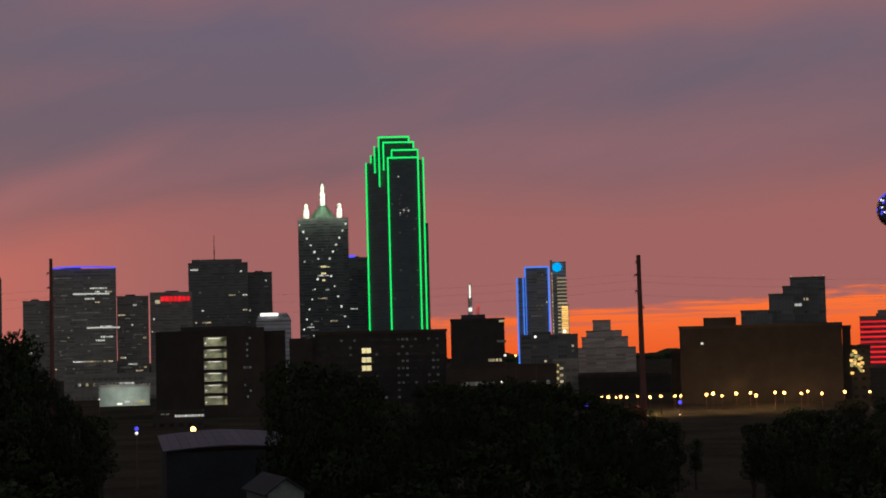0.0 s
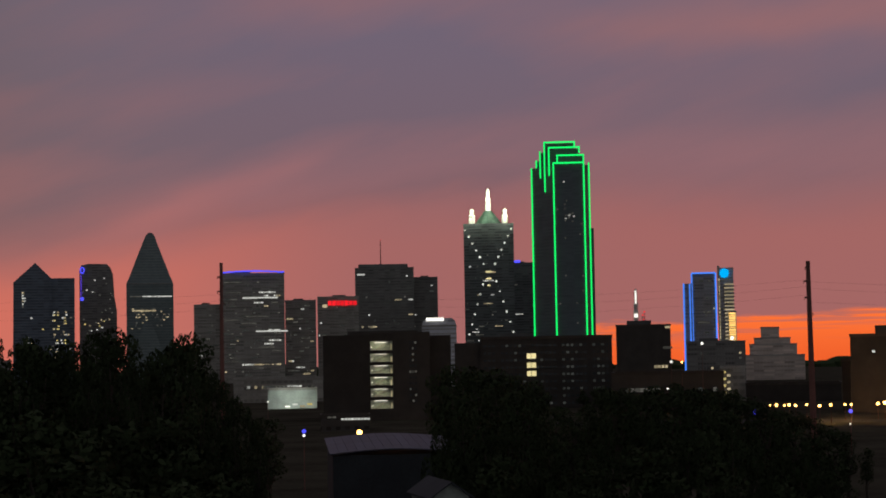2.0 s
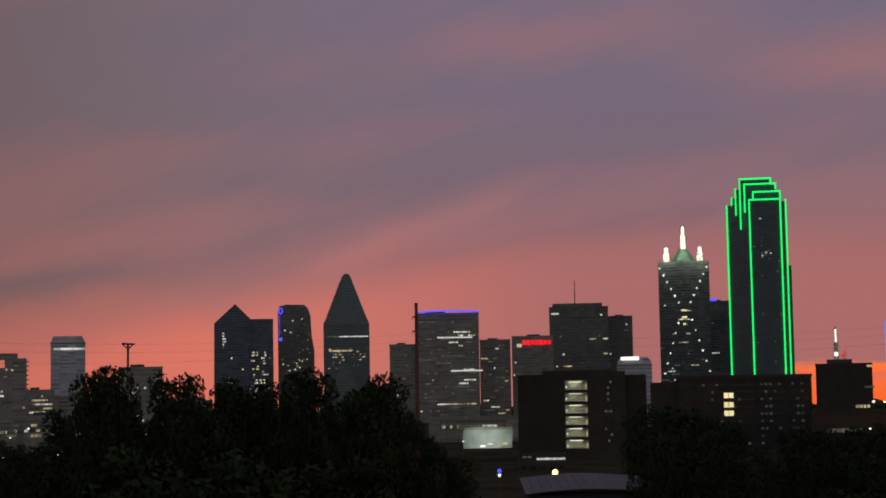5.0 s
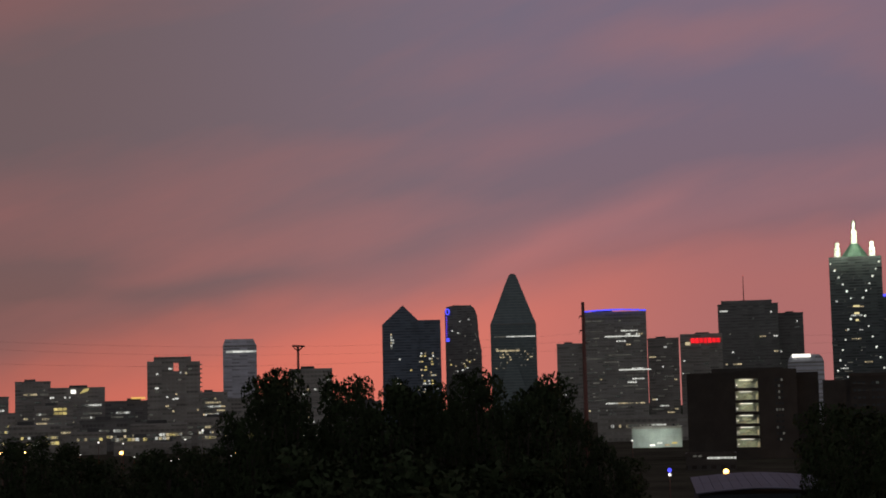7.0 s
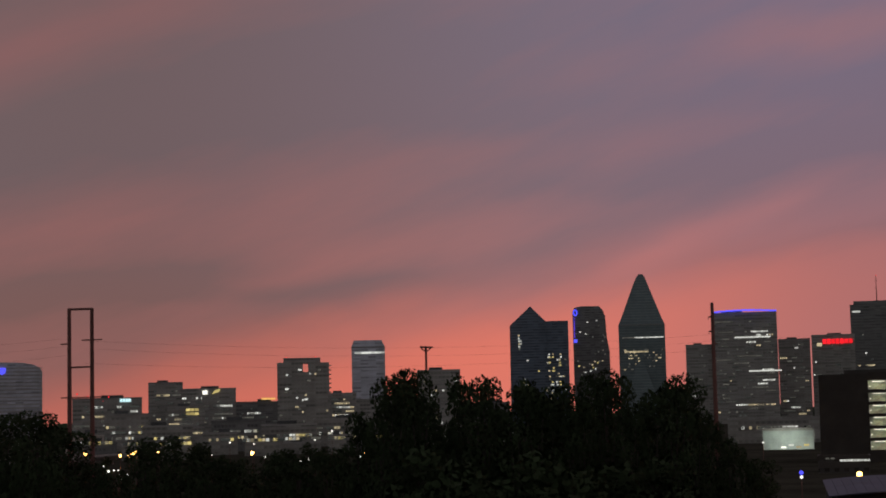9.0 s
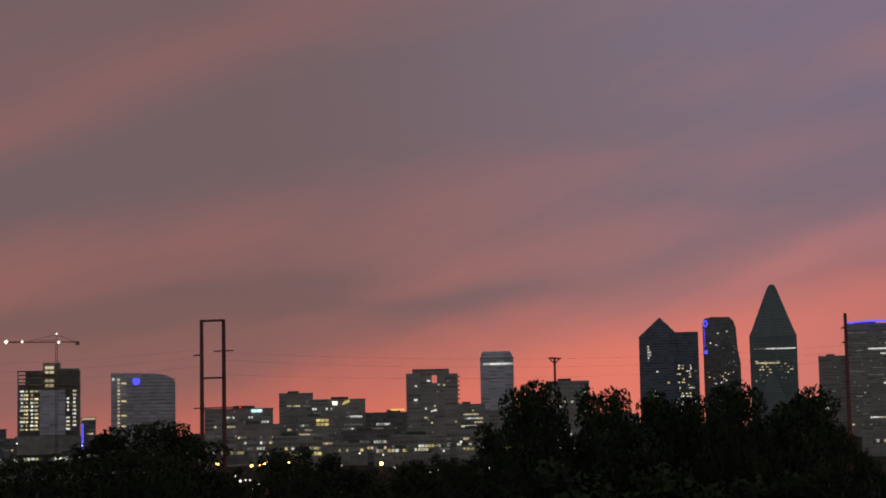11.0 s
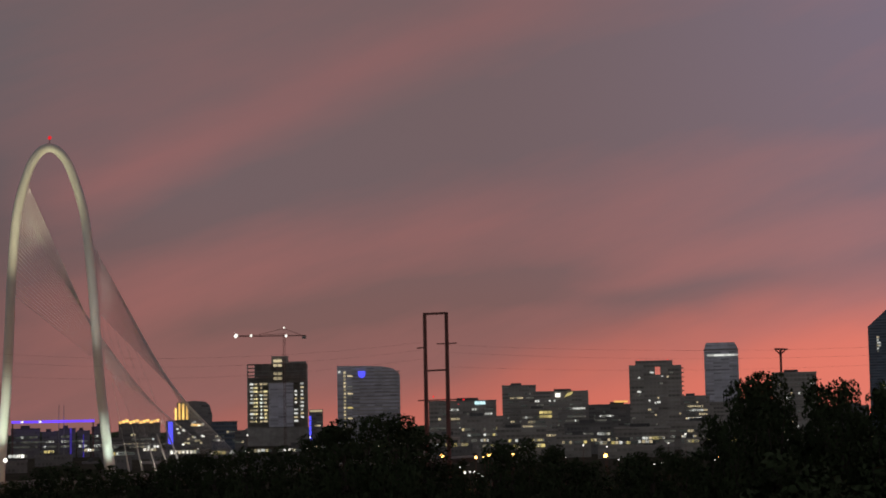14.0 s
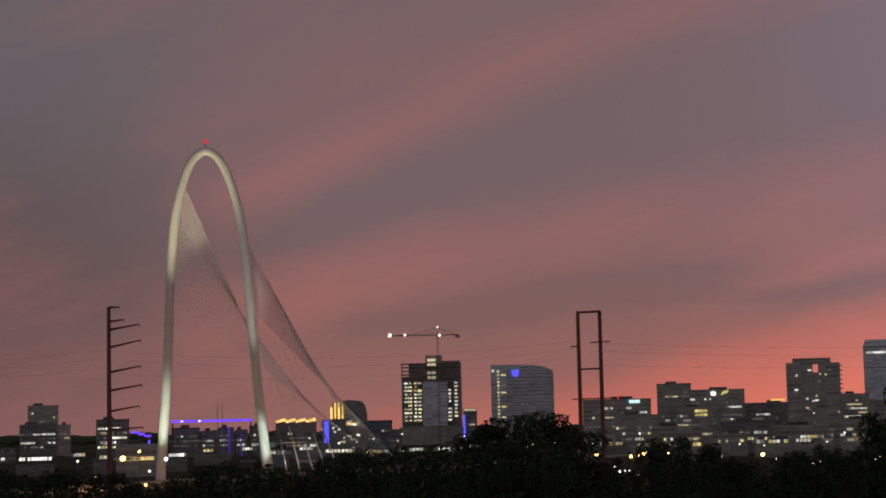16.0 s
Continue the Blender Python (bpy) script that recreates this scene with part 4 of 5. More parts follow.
# ---- northern blocks: from the prism to the bridge ----
def north_side():
    r = tower("apartment_tower", "pale slab tower with one lit band below its crown", -24.43, -23.34, 2.1, 1900, 30, "pale", bands=False, pent=False)
    w, h = SIZE[r.name]
    bm = bmesh.new()
    loft(bm, [[(-w * 0.5, 0, h - 0.4), (w * 0.5, 0, h - 0.4), (w * 0.5, 30, h - 0.4), (-w * 0.5, 30, h - 0.4)], [(-w * 0.43, 2, high(2.31, 1900)), (w * 0.40, 2, high(2.31, 1900)), (w * 0.40, 28, high(2.31, 1900)), (-w * 0.43, 28, high(2.31, 1900))]])
    part("crown", bm, M["pale"], r)
    for k in range(9):
        pane(r, "cool", -w * 0.36 + k * w * 0.1, -0.5, high(1.9, 1900), w * 0.098, 1.9, 0.5)
    pane(r, "cool", w * 0.42, -0.3, high(1.0, 1900), 1.8, 1.8)
    # tower with an opening through its head
    d = 1500.0
    root = stand("apartment_tower", -26.0, d, label="dark concrete apartment tower with an opening through its head", category="building")
    X = lambda az: d * math.tan(radians(az + 26.0))
    Z = lambda e: high(e, d)
    part("wall", boxed((X(-26.86), X(-25.17), 0, 26, 0, Z(1.32))), M["concrete"], root)
    part("wall", boxed((X(-26.86), X(-26.02), 0, 26, Z(1.32), Z(1.64))), M["concrete"], root)
    part("wall", boxed((X(-25.85), X(-25.17), 0, 26, Z(1.32), Z(1.62))), M["concrete"], root)
    part("wall", boxed((X(-26.65), X(-25.45), 0.5, 25.5, Z(1.6), Z(1.78))), M["concrete"], root)
    part("rib", boxed((X(-26.3), X(-25.75), -1.5, 0, 0, Z(1.2))), M["concrete"], root)
    for az in (-26.55, -25.6):
        pane(root, "red", X(az), 1, Z(1.8), 0.9, 0.9, 0.9, "beacon")
    for i in range(13):
        part("balcony", boxed((X(-25.17), X(-25.17) + 1.8, 1, 7, Z(1.5) - i * 3.8, Z(1.5) - i * 3.8 + 0.9)), M["band"], root)
    rnd = random.Random(21)
    for k in range(26):
        pane(root, rnd.choice(("cool", "dim", "warm", "dim")), X(rnd.uniform(-26.8, -25.25)), -1.6, Z(rnd.uniform(-0.8, 1.4)), rnd.choice((1.5, 3.0)), 1.4)
    # mid-rise blocks
    tower("office_block", "grey mid-rise office block with lit storeys", -31.0, -29.9, 1.08, 1750, 35, "concrete", lit=26, strips=0.8)
    r = tower("office_block", "grey mid-rise block with white and yellow roof signs", -29.97, -28.2, 0.86, 1700, 35, "concrete", lit=46, strips=0.7, keys=("cool", "dim", "warm", "cool"))
    w, h = SIZE[r.name]
    pane(r, "white", -w * 0.06, -0.7, h - 4, 4.6, 3.6, 0.5, "roof_sign")
    bm = bmesh.new()
    loft(bm, [[(w * 0.06, y, h - 6), (w * 0.2, y, h - 3.5), (w * 0.22, y, h - 0.8), (w * 0.12, y, h - 2.0)] for y in (-1.0, -0.5)])
    part("roof_sign", bm, M["yellow"], r, "yellow swoosh-like lit sign")
    r2 = tower("office_block", "low grey block with a bright yellow lit bay", -30.4, -29.2, 0.3, 1500, 25, "concrete", lit=30, strips=0.9, keys=("cool", "dim", "warm"))
    w, h = SIZE[r2.name]
    for k in range(6):
        pane(r2, "yellow", w * 0.05 + (k % 3) * 3.6, -0.4, h - 3.2 - (k // 3) * 3.4, 3.2, 2.2)
    r = tower("office_block", "dark mid-rise block with an orange roof light", -28.2, -26.8, 0.4, 1650, 35, "granite", lit=24, strips=0.5)
    w, h = SIZE[r.name]
    # a glowing bar for the orange light on the roof
    pane(r, "amber", w * 0.25, -0.4, h + 2.2, 13, 1.6, 2, "roof_canopy")
    tower("office_block", "block with long lit storeys beside the pale slab", -25.2, -24.3, 0.62, 1750, 30, "concrete", lit=44, strips=0.95, keys=("cool", "warm"))
    r = tower("apartment_block", "grey block with a rooftop tower crane behind the trees", -22.3, -20.9, 1.3, 1500, 30, "concrete", lit=26, strips=0.3)
    w, h = SIZE[r.name]
    bm = bmesh.new()
    x = 1500 * math.tan(radians(-22.0 + 21.6))
    tube(bm, (x, 8, h - 1), (x, 8, high(2.05, 1500)), 1.0, 1.0, 4)
    tube(bm, (x - 5, 8, high(2.06, 1500)), (x + 6, 8, high(2.04, 1500)), 0.9, 0.7, 4)
    tube(bm, (x - 4, 8, high(2.02, 1500)), (x, 8, high(1.88, 1500)), 0.5, 0.5, 4)
    tube(bm, (x + 4, 8, high(2.02, 1500)), (x, 8, high(1.88, 1500)), 0.5, 0.5, 4)
    part("crane", bm, M["steel_dark"], r, "small dark tower crane")
    r = tower("office_block", "grey mid-rise block with a cyan-white roof sign and red beacons", -33.4, -31.2, 0.62, 1500, 30, "concrete", lit=34, strips=0.3, keys=("cool", "dim", "warm"), bands=False)
    w, h = SIZE[r.name]
    for k in range(4):
        pane(r, "sign", w * 0.2 + k * 2.3, -0.6, h - 2.4, 2.0, 2.6, 0.5, "sign_bar")
    for x, z in ((-0.43, 3.6), (-0.28, 1.2), (0.02, 0.8), (-0.06, -3.0)):
        pane(r, "red", x * w, 0.6, h + z, 1.5, 1.5, 1.5, "beacon")
    for l, rr, e, d, n in ((-32.4, -31.0, 0.1, 1250, 20), (-29.0, -27.4, -0.2, 1150, 26), (-27.6, -25.6, -0.35, 1200, 20), (-31.2, -29.6, -0.3, 1200, 20), (-25.7, -23.8, -0.2, 1250, 20), (-24.3, -22.0, 0.4, 1700, 12), (-20.9, -19.3, 0.2, 1700, 10), (-14.2, -13.4, 0.5, 1800, 10), (-33.6, -32.4, -0.5, 1100, 14)):
        tower("low_block", "low grey city block with scattered lit windows", l, rr, e, d, 30, ("concrete", "granite", "concrete", "pink_stone")[n // 2 % 4], lit=n, strips=0.15, keys=("cool", "dim", "warm", "yellow", "dim"), bands=False)
    az = -33.4
    while az < -19.5:
        wide = rnd.uniform(0.7, 1.6)
        tower("low_block", "low grey block above the tree tops with small lit windows", az, az + wide, rnd.uniform(-1.0, -0.55), rnd.uniform(930, 1080), 24, rnd.choice(("granite", "concrete", "concrete")), lit=rnd.randrange(5, 14), strips=0.12, keys=("warm", "cool", "dim", "yellow"), bands=False)
        az += wide + rnd.uniform(-0.05, 0.25)
    tower("low_block", "grey hazy block behind the market shed", -12.3, -9.4, -0.5, 1050, 24, "concrete", lit=14, strips=0.5, keys=("cool", "dim", "warm"), bands=False, pent=False)
    # rounded tower with blue sign
    d = 1950.0
    root = stand("office_tower", -35.4, d, label="grey office tower with curved shoulder and blue sign", category="building")
    X = lambda az: d * math.tan(radians(az + 35.4))
    Z = lambda e: high(e, d)
    prof = [(-36.37, 0), (-34.33, 0), (-34.33, 1.5), (-34.42, 1.63), (-34.6, 1.72), (-34.9, 1.78), (-35.3, 1.8), (-36.37, 1.82)]
    bm = bmesh.new()
    loft(bm, [[(X(a), y, Z(e) if e else 0) for a, e in prof] for y in (0, 34)])
    part("wall", bm, M["pale"], root)
    for i in range(22):
        part("storey_band", boxed((X(-35.9), X(-34.33) + 0.3, -0.6, 0, Z(1.6) - i * 3.9, Z(1.6) - i * 3.9 + 1.0)), M["raw"], root)
    bm = bmesh.new()
    loft(bm, [[(X(-35.57) - 4, y, Z(1.53) + 3.6), (X(-35.57) + 4, y, Z(1.53) + 3.6), (X(-35.57) + 3.6, y, Z(1.53) - 2), (X(-35.57), y, Z(1.53) - 4), (X(-35.57) - 3.6, y, Z(1.53) - 2)] for y in (-1.4, -0.7)])
    part("sign", bm, M["blue"], root, "blue shield-shaped lit sign")
    for i in range(18):
        pane(root, "warm", X(-36.13), -0.3, Z(1.6) - i * 3.9, 2.6, 2.2)
        if i % 3 == 1 or 4 < i < 8:
            pane(root, rnd.choice(("warm", "dim", "yellow")), X(-36.13) + 6, -0.3, Z(1.6) - i * 3.9, 6, 1.8)
    pane(root, "cool", X(-36.3), -0.3, Z(1.62), 2.5, 2.5)
    # tower under construction with crane
    d = 1900.0
    root = stand("construction_tower", -38.3, d, label="unfinished concrete tower with open lit storeys", category="building")
    X = lambda az: d * math.tan(radians(az + 38.3))
    l, rr = X(-39.28), X(-37.34)
    step = 4.0
    n = int(Z2(2.0, d) / step)
    part("core", boxed((X(-38.5), X(-37.95), 6, 24, 0, Z2(2.18, d))), M["raw"], root)
    for i in range(5, n + 1):
        part("floor_slab", boxed((l, rr, 0, 30, i * step - 0.35, i * step)), M["raw"], root)
    for k in range(9):
        x = l + (rr - l) * k / 8
        for y in (0.3, 29):
            part("column", boxed((x - 0.4, x + 0.4, y, y + 0.8, 0, n * step)), M["raw"], root)
    part("infill_wall", boxed((X(-38.6), X(-37.8), -0.3, 0, 5 * step, Z2(1.3, d))), M["pale"], root)
    part("back_wall", boxed((l, rr, 9, 9.4, 0, Z2(1.5, d))), M["raw"], root)
    for x0, x1, e in ((l + 8, X(-38.5), 1.93), (X(-37.95), rr - 1, 2.0)):
        part("screen_wall", boxed((x0, x1, 5, 5.4, Z2(1.5, d), Z2(e, d))), M["band"], root, "grey hoarding round the top storeys")
    part("podium", boxed((l - 3, rr + 4, -4, 30, 0, Z2(-0.15, d))), M["raw"], root)
    for i in range(6, n):
        z = i * step + 2.3
        for az, p, key in ((-39.15, 0.95, "cool"), (-39.02, 0.8, "yellow_white"), (-38.83, 1.0, "pearl"), (-38.7, 0.9, "yellow_white"), (-38.52, 0.9, "cool"), (-37.72, 0.8, "cool"), (-37.52, 0.8, "cool")):
            if rnd.random() < p and (z < Z2(1.35, d) or (az == -38.55)):
                pane(root, key if rnd.random() < 0.7 else "warm", X(az), 0.6, z, rnd.choice((2.5, 4.0)), 1.9, 0.4, "work_light")
    for e in (2.02, 1.88, 1.6, 1.45):
        pane(root, "warm", X(-38.3), 0.6, Z2(e, d), 9, 3.0, 0.5, "work_light")
    root = stand("tower_crane", -38.08, d - 15, label="dark tower crane with lit jib above the unfinished tower", category="crane")
    X = lambda az: (d - 15) * math.tan(radians(az + 38.08))
    zj = Z2(2.8, d)
    bm = bmesh.new()
    for x, y in ((-1, -1), (1, -1), (1, 1), (-1, 1)):
        tube(bm, (x, y, 0), (x, y, zj), 0.22, 0.22, 4)
    for i in range(40):
        z = zj * i / 40
        tube(bm, (-1, -1, z), (1, -1, z + zj / 40), 0.14, 0.14, 4)
    part("mast", bm, M["steel_dark"], root)
    bm = bmesh.new()
    for x0, x1, z0, z1 in ((X(-39.66), X(-37.38), zj + 0.4, zj + 0.4), (X(-39.66), 0, zj + 1.2, zj + 2.4), (0, 0, zj, Z2(3.05, d)), (0, X(-38.9), Z2(3.05, d), zj + 2), (0, X(-37.5), Z2(3.05, d), zj + 0.6)):
        tube(bm, (x0, 0, z0), (x1, 0, z1), 0.5 if z0 == z1 else 0.2, None, 4)
    jib = part("jib", bm, M["steel_dark"], root)
    part("counterweight", boxed((X(-37.5), X(-37.36), -1.5, 1.5, zj - 3, zj)), M["raw"], jib)
    for az, e, s in ((-39.64, 2.83, 4.2), (-39.15, 2.83, 3.0), (-38.02, 2.8, 3.0), (-38.08, 3.07, 2.0)):
        pane(jib, "white", X(az), -0.8, Z2(e, d), s, s, 1.0, "jib_lamp")
    # blocks left of the crane
    r = tower("office_block", "dark block with lit roof and blue edge beside the crane", -37.3, -36.85, 0.42, 1850, 25, "granite", lit=4, pent=False)
    w, h = SIZE[r.name]
    pane(r, "warm", 0, -0.4, h - 1.5, w * 0.9, 2.0, 0.5, "roof_light")
    for k in range(6):
        pane(r, "blue", -w * 0.42, -0.5, h - 9 - k * 5.2, 2.0, 4.6, 0.5, "edge_light")
    d = 1800.0
    root = stand("hotel", -41.0, d, label="curved-top dark tower with amber lit fins", category="building")
    X = lambda az: d * math.tan(radians(az + 41.0))
    prof = [(-41.55, 0), (-40.45, 0), (-40.42, 0.3), (-40.5, 0.62), (-40.62, 0.74), (-41.0, 0.78), (-41.55, 0.72)]
    bm = bmesh.new()
    loft(bm, [[(X(a), y, Z2(e, d) if e else 0) for a, e in prof] for y in (0, 30)])
    part("wall", bm, M["granite"], root)
    # the floodlight on the fins is put into their glowing material
    for k in range(4):
        part("lit_fin", boxed((X(-41.62 + k * 0.12), X(-41.62 + k * 0.12) + 2.0, -1.5, -0.3, Z2(0.18, d), Z2(0.7 if k else 0.55, d))), M["amber"], root, "fin with amber floodlight put into a glowing material")
    part("podium", boxed((X(-41.9), X(-40.5), -3, 0, 0, Z2(0.15, d))), M["granite"], root)
    part("blue_panel", boxed((X(-41.83), X(-41.68), -3.6, -3.1, Z2(-0.6, d), Z2(0.12, d))), M["blue"], root, "blue lit panel")
    for k in range(24):
        pane(root, rnd.choice(("warm", "cool", "white")), X(rnd.uniform(-41.6, -40.5)), -3.3, Z2(rnd.uniform(-0.8, 0.1), d), 2.2, 1.7)
    pane(root, "amber", X(-40.95), -3.3, Z2(0.0, d), 10, 2.0)
    tower("office_block", "dark glass mid-rise with a few lights", -40.45, -39.62, 0.1, 1700, 30, "glass_blue", lit=8, strips=0.3, pent=False)
    tower("office_block", "low dark block below the crane", -39.7, -39.3, -0.2, 1500, 25, "granite", lit=6, pent=False)
    r = tower("office_block", "dark block with amber lit crown seen through cables", -43.4, -42.08, 0.1, 1500, 30, "granite", lit=16, pent=False)
    w, h = SIZE[r.name]
    for k in range(12):
        pane(r, "amber", -w * 0.46 + k * w * 0.082, -0.5, h + 0.6 + (k % 3) * 0.7, w * 0.07, 2.2, 1, "crown_light")
    for l, rr, e in ((-46.75, -45.85, 0.0), (-45.8, -45.3, -0.12), (-45.25, -44.75, -0.02), (-44.7, -44.3, -0.1), (-44.25, -43.75, 0.02), (-43.6, -43.3, -0.35)):
        tower("apartment_block", "dark apartment block with scattered lit windows behind the arch", l, rr, e, 1450, 30, "granite", lit=16, strips=0.3, keys=("cool", "dim"))
    light_bar = stand("light_bridge", -45.45, 1440, label="long straight roof edge lit violet blue", category="light")
    for k in range(8):
        pane(light_bar, "violet", (k - 3.5) * 8.1, 0, high(0.2, 1440), 8.1, 1.9, 1.2, "light_tube")
    part("bracket", boxed((-32, -31, 1, 3, 0, high(0.18, 1440)), (31, 32, 1, 3, 0, high(0.18, 1440))), M["steel_dark"], light_bar)
    for x in (-24, -10):
        pane(light_bar, "white", x, -0.8, high(0.2, 1440), 2.2, 1.6, 0.6, "bar_lamp")
    for x in (4.5, 8.5):
        bm = bmesh.new()
        tube(bm, (x, 3, 0), (x, 3, high(0.72, 1440)), 0.4, 0.25)
        part("mast", bm, M["raw"], light_bar)
    for k in range(6):
        pane(light_bar, "dusky_violet", 14, 9, high(-0.1 - k * 0.17, 1440), 1.5, 4.3, 0.8, "edge_light")
        pane(light_bar, "dusky_violet", 24, 9, high(-0.3 - k * 0.15, 1440), 0.8, 3.8, 0.8, "edge_light")
    mast_bar = stand("light_mast", -47.45, 1400, label="short violet lit canopy on a lit mast", category="light")
    for k in range(3):
        pane(mast_bar, "violet", -11 + k * 5, 0, high(-0.12 - k * 0.06, 1400), 5.2, 1.6, 1.2, "light_tube")
    part("mast", boxed((-1.2, 1.2, 1, 3, 0, high(-0.2, 1400))), M["steel_dark"], mast_bar)
    for k in range(4):
        pane(mast_bar, "blue", 0, 0.6, high(-0.45 - k * 0.16, 1400), 1.6, 3.4, 0.6, "light_tube")
    # farthest north
    tower("apartment_tower", "grey apartment tower with lit windows", -51.25, -50.3, 0.8, 1700, 30, "concrete", lit=14, strips=0.3)
    tower("apartment_block", "dark lower block with bright lit windows", -51.5, -50.35, 0.2, 1650, 26, "granite", lit=34, strips=0.4, keys=("warm", "cool", "dim"))
    tower("apartment_block", "brown narrow block beside the apartment tower", -50.3, -49.92, 0.18, 1700, 26, "pink_stone", lit=3)
    tower("office_block", "dark block with stacked warm lit windows", -49.12, -48.08, 0.32, 1500, 26, "granite", lit=60, strips=0.6, keys=("yellow_white", "warm", "cool", "white"))
    tower("low_block", "low lit block near the arch foot", -48.5, -47.1, -0.5, 900, 26, "concrete", lit=44, strips=0.5, keys=("yellow_white", "warm", "amber"))
    az = -55.5
    while az < -33.5:
        if -49.2 < az < -46.9:
            az = -46.9
        wide = rnd.uniform(0.5, 1.2)
        tower("low_block", "low dark city block with a few warm lit windows", az, az + wide, rnd.uniform(-1.35, -0.75), rnd.uniform(900, 1250), 24, rnd.choice(("granite", "granite", "concrete")), lit=rnd.randrange(4, 12), strips=0.3, keys=("warm", "cool", "white", "yellow"), bands=False)
        az += wide + rnd.uniform(0.05, 0.5)
    tower("low_block", "low dark block at the river edge", -54.5, -51.6, -0.6, 1400, 26, "granite", lit=8)
    tower("low_block", "low dark block at the river edge", -44.0, -41.8, -0.75, 1300, 26, "granite", lit=8)


def Z2(el, d):
    return high(el, d)


north_side()


# ---- arch bridge ----
def arch_bridge():
    d = 640.0
    root = stand("arch_bridge", -45.4, d, label="white steel arch bridge with fans of stay cables, floodlit", category="bridge")
    zt = high(8.93, d)
    base = 3.4
    half = d * math.tan(radians(1.74))
    lean = -0.115

    prof = [(-1.0, 0.0), (-0.899, 0.184), (-0.848, 0.268), (-0.782, 0.437), (-0.724, 0.605), (-0.632, 0.773), (-0.526, 0.859), (-0.353, 0.944), (-0.181, 0.986), (0.0, 1.0)]
    prof = prof + [(-x, z) for x, z in prof[-2::-1]]

    def arch(u):
        """u from 0 to 1 along the arch."""
        f = u * (len(prof) - 1)
        i = min(int(f), len(prof) - 2)
        t = f - i
        p = [prof[max(0, min(len(prof) - 1, i + k))] for k in (-1, 0, 1, 2)]
        q = [0.5 * (2 * p[1][c] + (p[2][c] - p[0][c]) * t + (2 * p[0][c] - 5 * p[1][c] + 4 * p[2][c] - p[3][c]) * t * t + (3 * p[1][c] - p[0][c] - 3 * p[2][c] + p[3][c]) * t ** 3) for c in (0, 1)]
        return Vector(((q[0] + 0.017 + lean * q[1]) * half, 0, base + q[1] * (zt - base)))

    bm = bmesh.new()
    rings = []
    for i in range(73):
        u = i / 72
        c, e = arch(u), arch(min(1, u + 0.004)) - arch(max(0, u - 0.004))
        e.normalize()
        side = Vector((-e.z, 0, e.x))
        r = 1.6 + 0.2 * abs(2 * u - 1) ** 2
        rings.append([c + side * (math.cos(q) * r) + Vector((0, math.sin(q) * r, 0)) for q in [2 * math.pi * k / 14 for k in range(14)]])
    loft(bm, rings)
    ob = part("arch", bm, M["steel_white"], root, "white tubular steel arch")
    for f in ob.data.polygons:
        f.use_smooth = True
    pane(ob, "red", -0.098 * half, 0, zt + 3.6, 1.4, 1.4, 1.4, "beacon")
    bm = bmesh.new()
    tube(bm, (-0.098 * half, 0, zt), (-0.098 * half, 0, zt + 3.4), 0.15)
    part("beacon_post", bm, M["steel_dark"], ob)
    # deck runs through the arch, away to the right
    way = Vector((0.62, 0.785, 0)).normalized()
    side = Vector((way.y, -way.x, 0))
    zd = 4.4
    bm = bmesh.new()
    a, b = -way * 190, way * 330
    loft(bm, [[c + side * x + Vector((0, 0, z)) for x, z in ((-13, zd), (13, zd), (10, zd - 2.2), (-10, zd - 2.2))] for c in (a, b)])
    part("deck", bm, M["raw"], root, "grey concrete bridge deck")
    for s in (-12.6, 12.6):
        bm = bmesh.new()
        loft(bm, [[c + side * (s + x) + Vector((0, 0, z)) for x, z in ((-0.2, zd), (0.2, zd), (0.2, zd + 1.1), (-0.2, zd + 1.1))] for c in (a, b)])
        part("barrier", bm, M["raw"], root)
    for k in range(-3, 6):
        p = way * (k * 60 + 30)
        bm = bmesh.new()
        for s in (-7, 7):
            q = p + side * s
            tube(bm, (q.x, q.y, 0), (q.x, q.y, zd - 2), 1.3, 1.3, 10)
        part("pier", bm, M["raw"], root)
    # the higher a cable starts on the arch, the nearer it meets the deck
    for k in range(36):
        f = k / 35
        for u, reach in ((0.36 - 0.15 * f, 62 + 56 * f), (0.735 + 0.07 * f, 104 + 26 * f)):
            bm = bmesh.new()
            # thinned towards the deck so the lit fan fades out; the taper is added
            tube(bm, arch(u), way * reach + Vector((0, 0, zd + 1)), 0.075, 0.016, 5)
            part("stay_cable", bm, M["cable"], root)
    # short steep cables on the near side, with thick white sleeves where they meet the deck
    for k in range(6):
        f = k / 5
        top, end = arch(0.77 - 0.05 * f), way * (36 + 44 * f) + Vector((0, 0, zd + 1))
        bm = bmesh.new()
        tube(bm, top, end, 0.03, 0.03, 5)
        cable = part("stay_cable", bm, M["cable"], root)
        bm = bmesh.new()
        tube(bm, end.lerp(top, 0.12 + 0.05 * (k % 3)), end, 0.16, 0.42, 8)
        part("cable_sleeve", bm, M["steel_white"], cable, "white steel cable sleeve")
    for f in (0.15, 0.5, 0.85):
        lamp = bpy.data.lights.new("deck_light", "POINT")
        lamp.energy, lamp.color, lamp.shadow_soft_size = 1000, (1.0, 0.96, 0.84), 0.4
        ob = new("deck_light", lamp)
        ob.parent, ob.location = root, way * (36 + 44 * f) + side * 7 + Vector((0, 0, zd + 2))
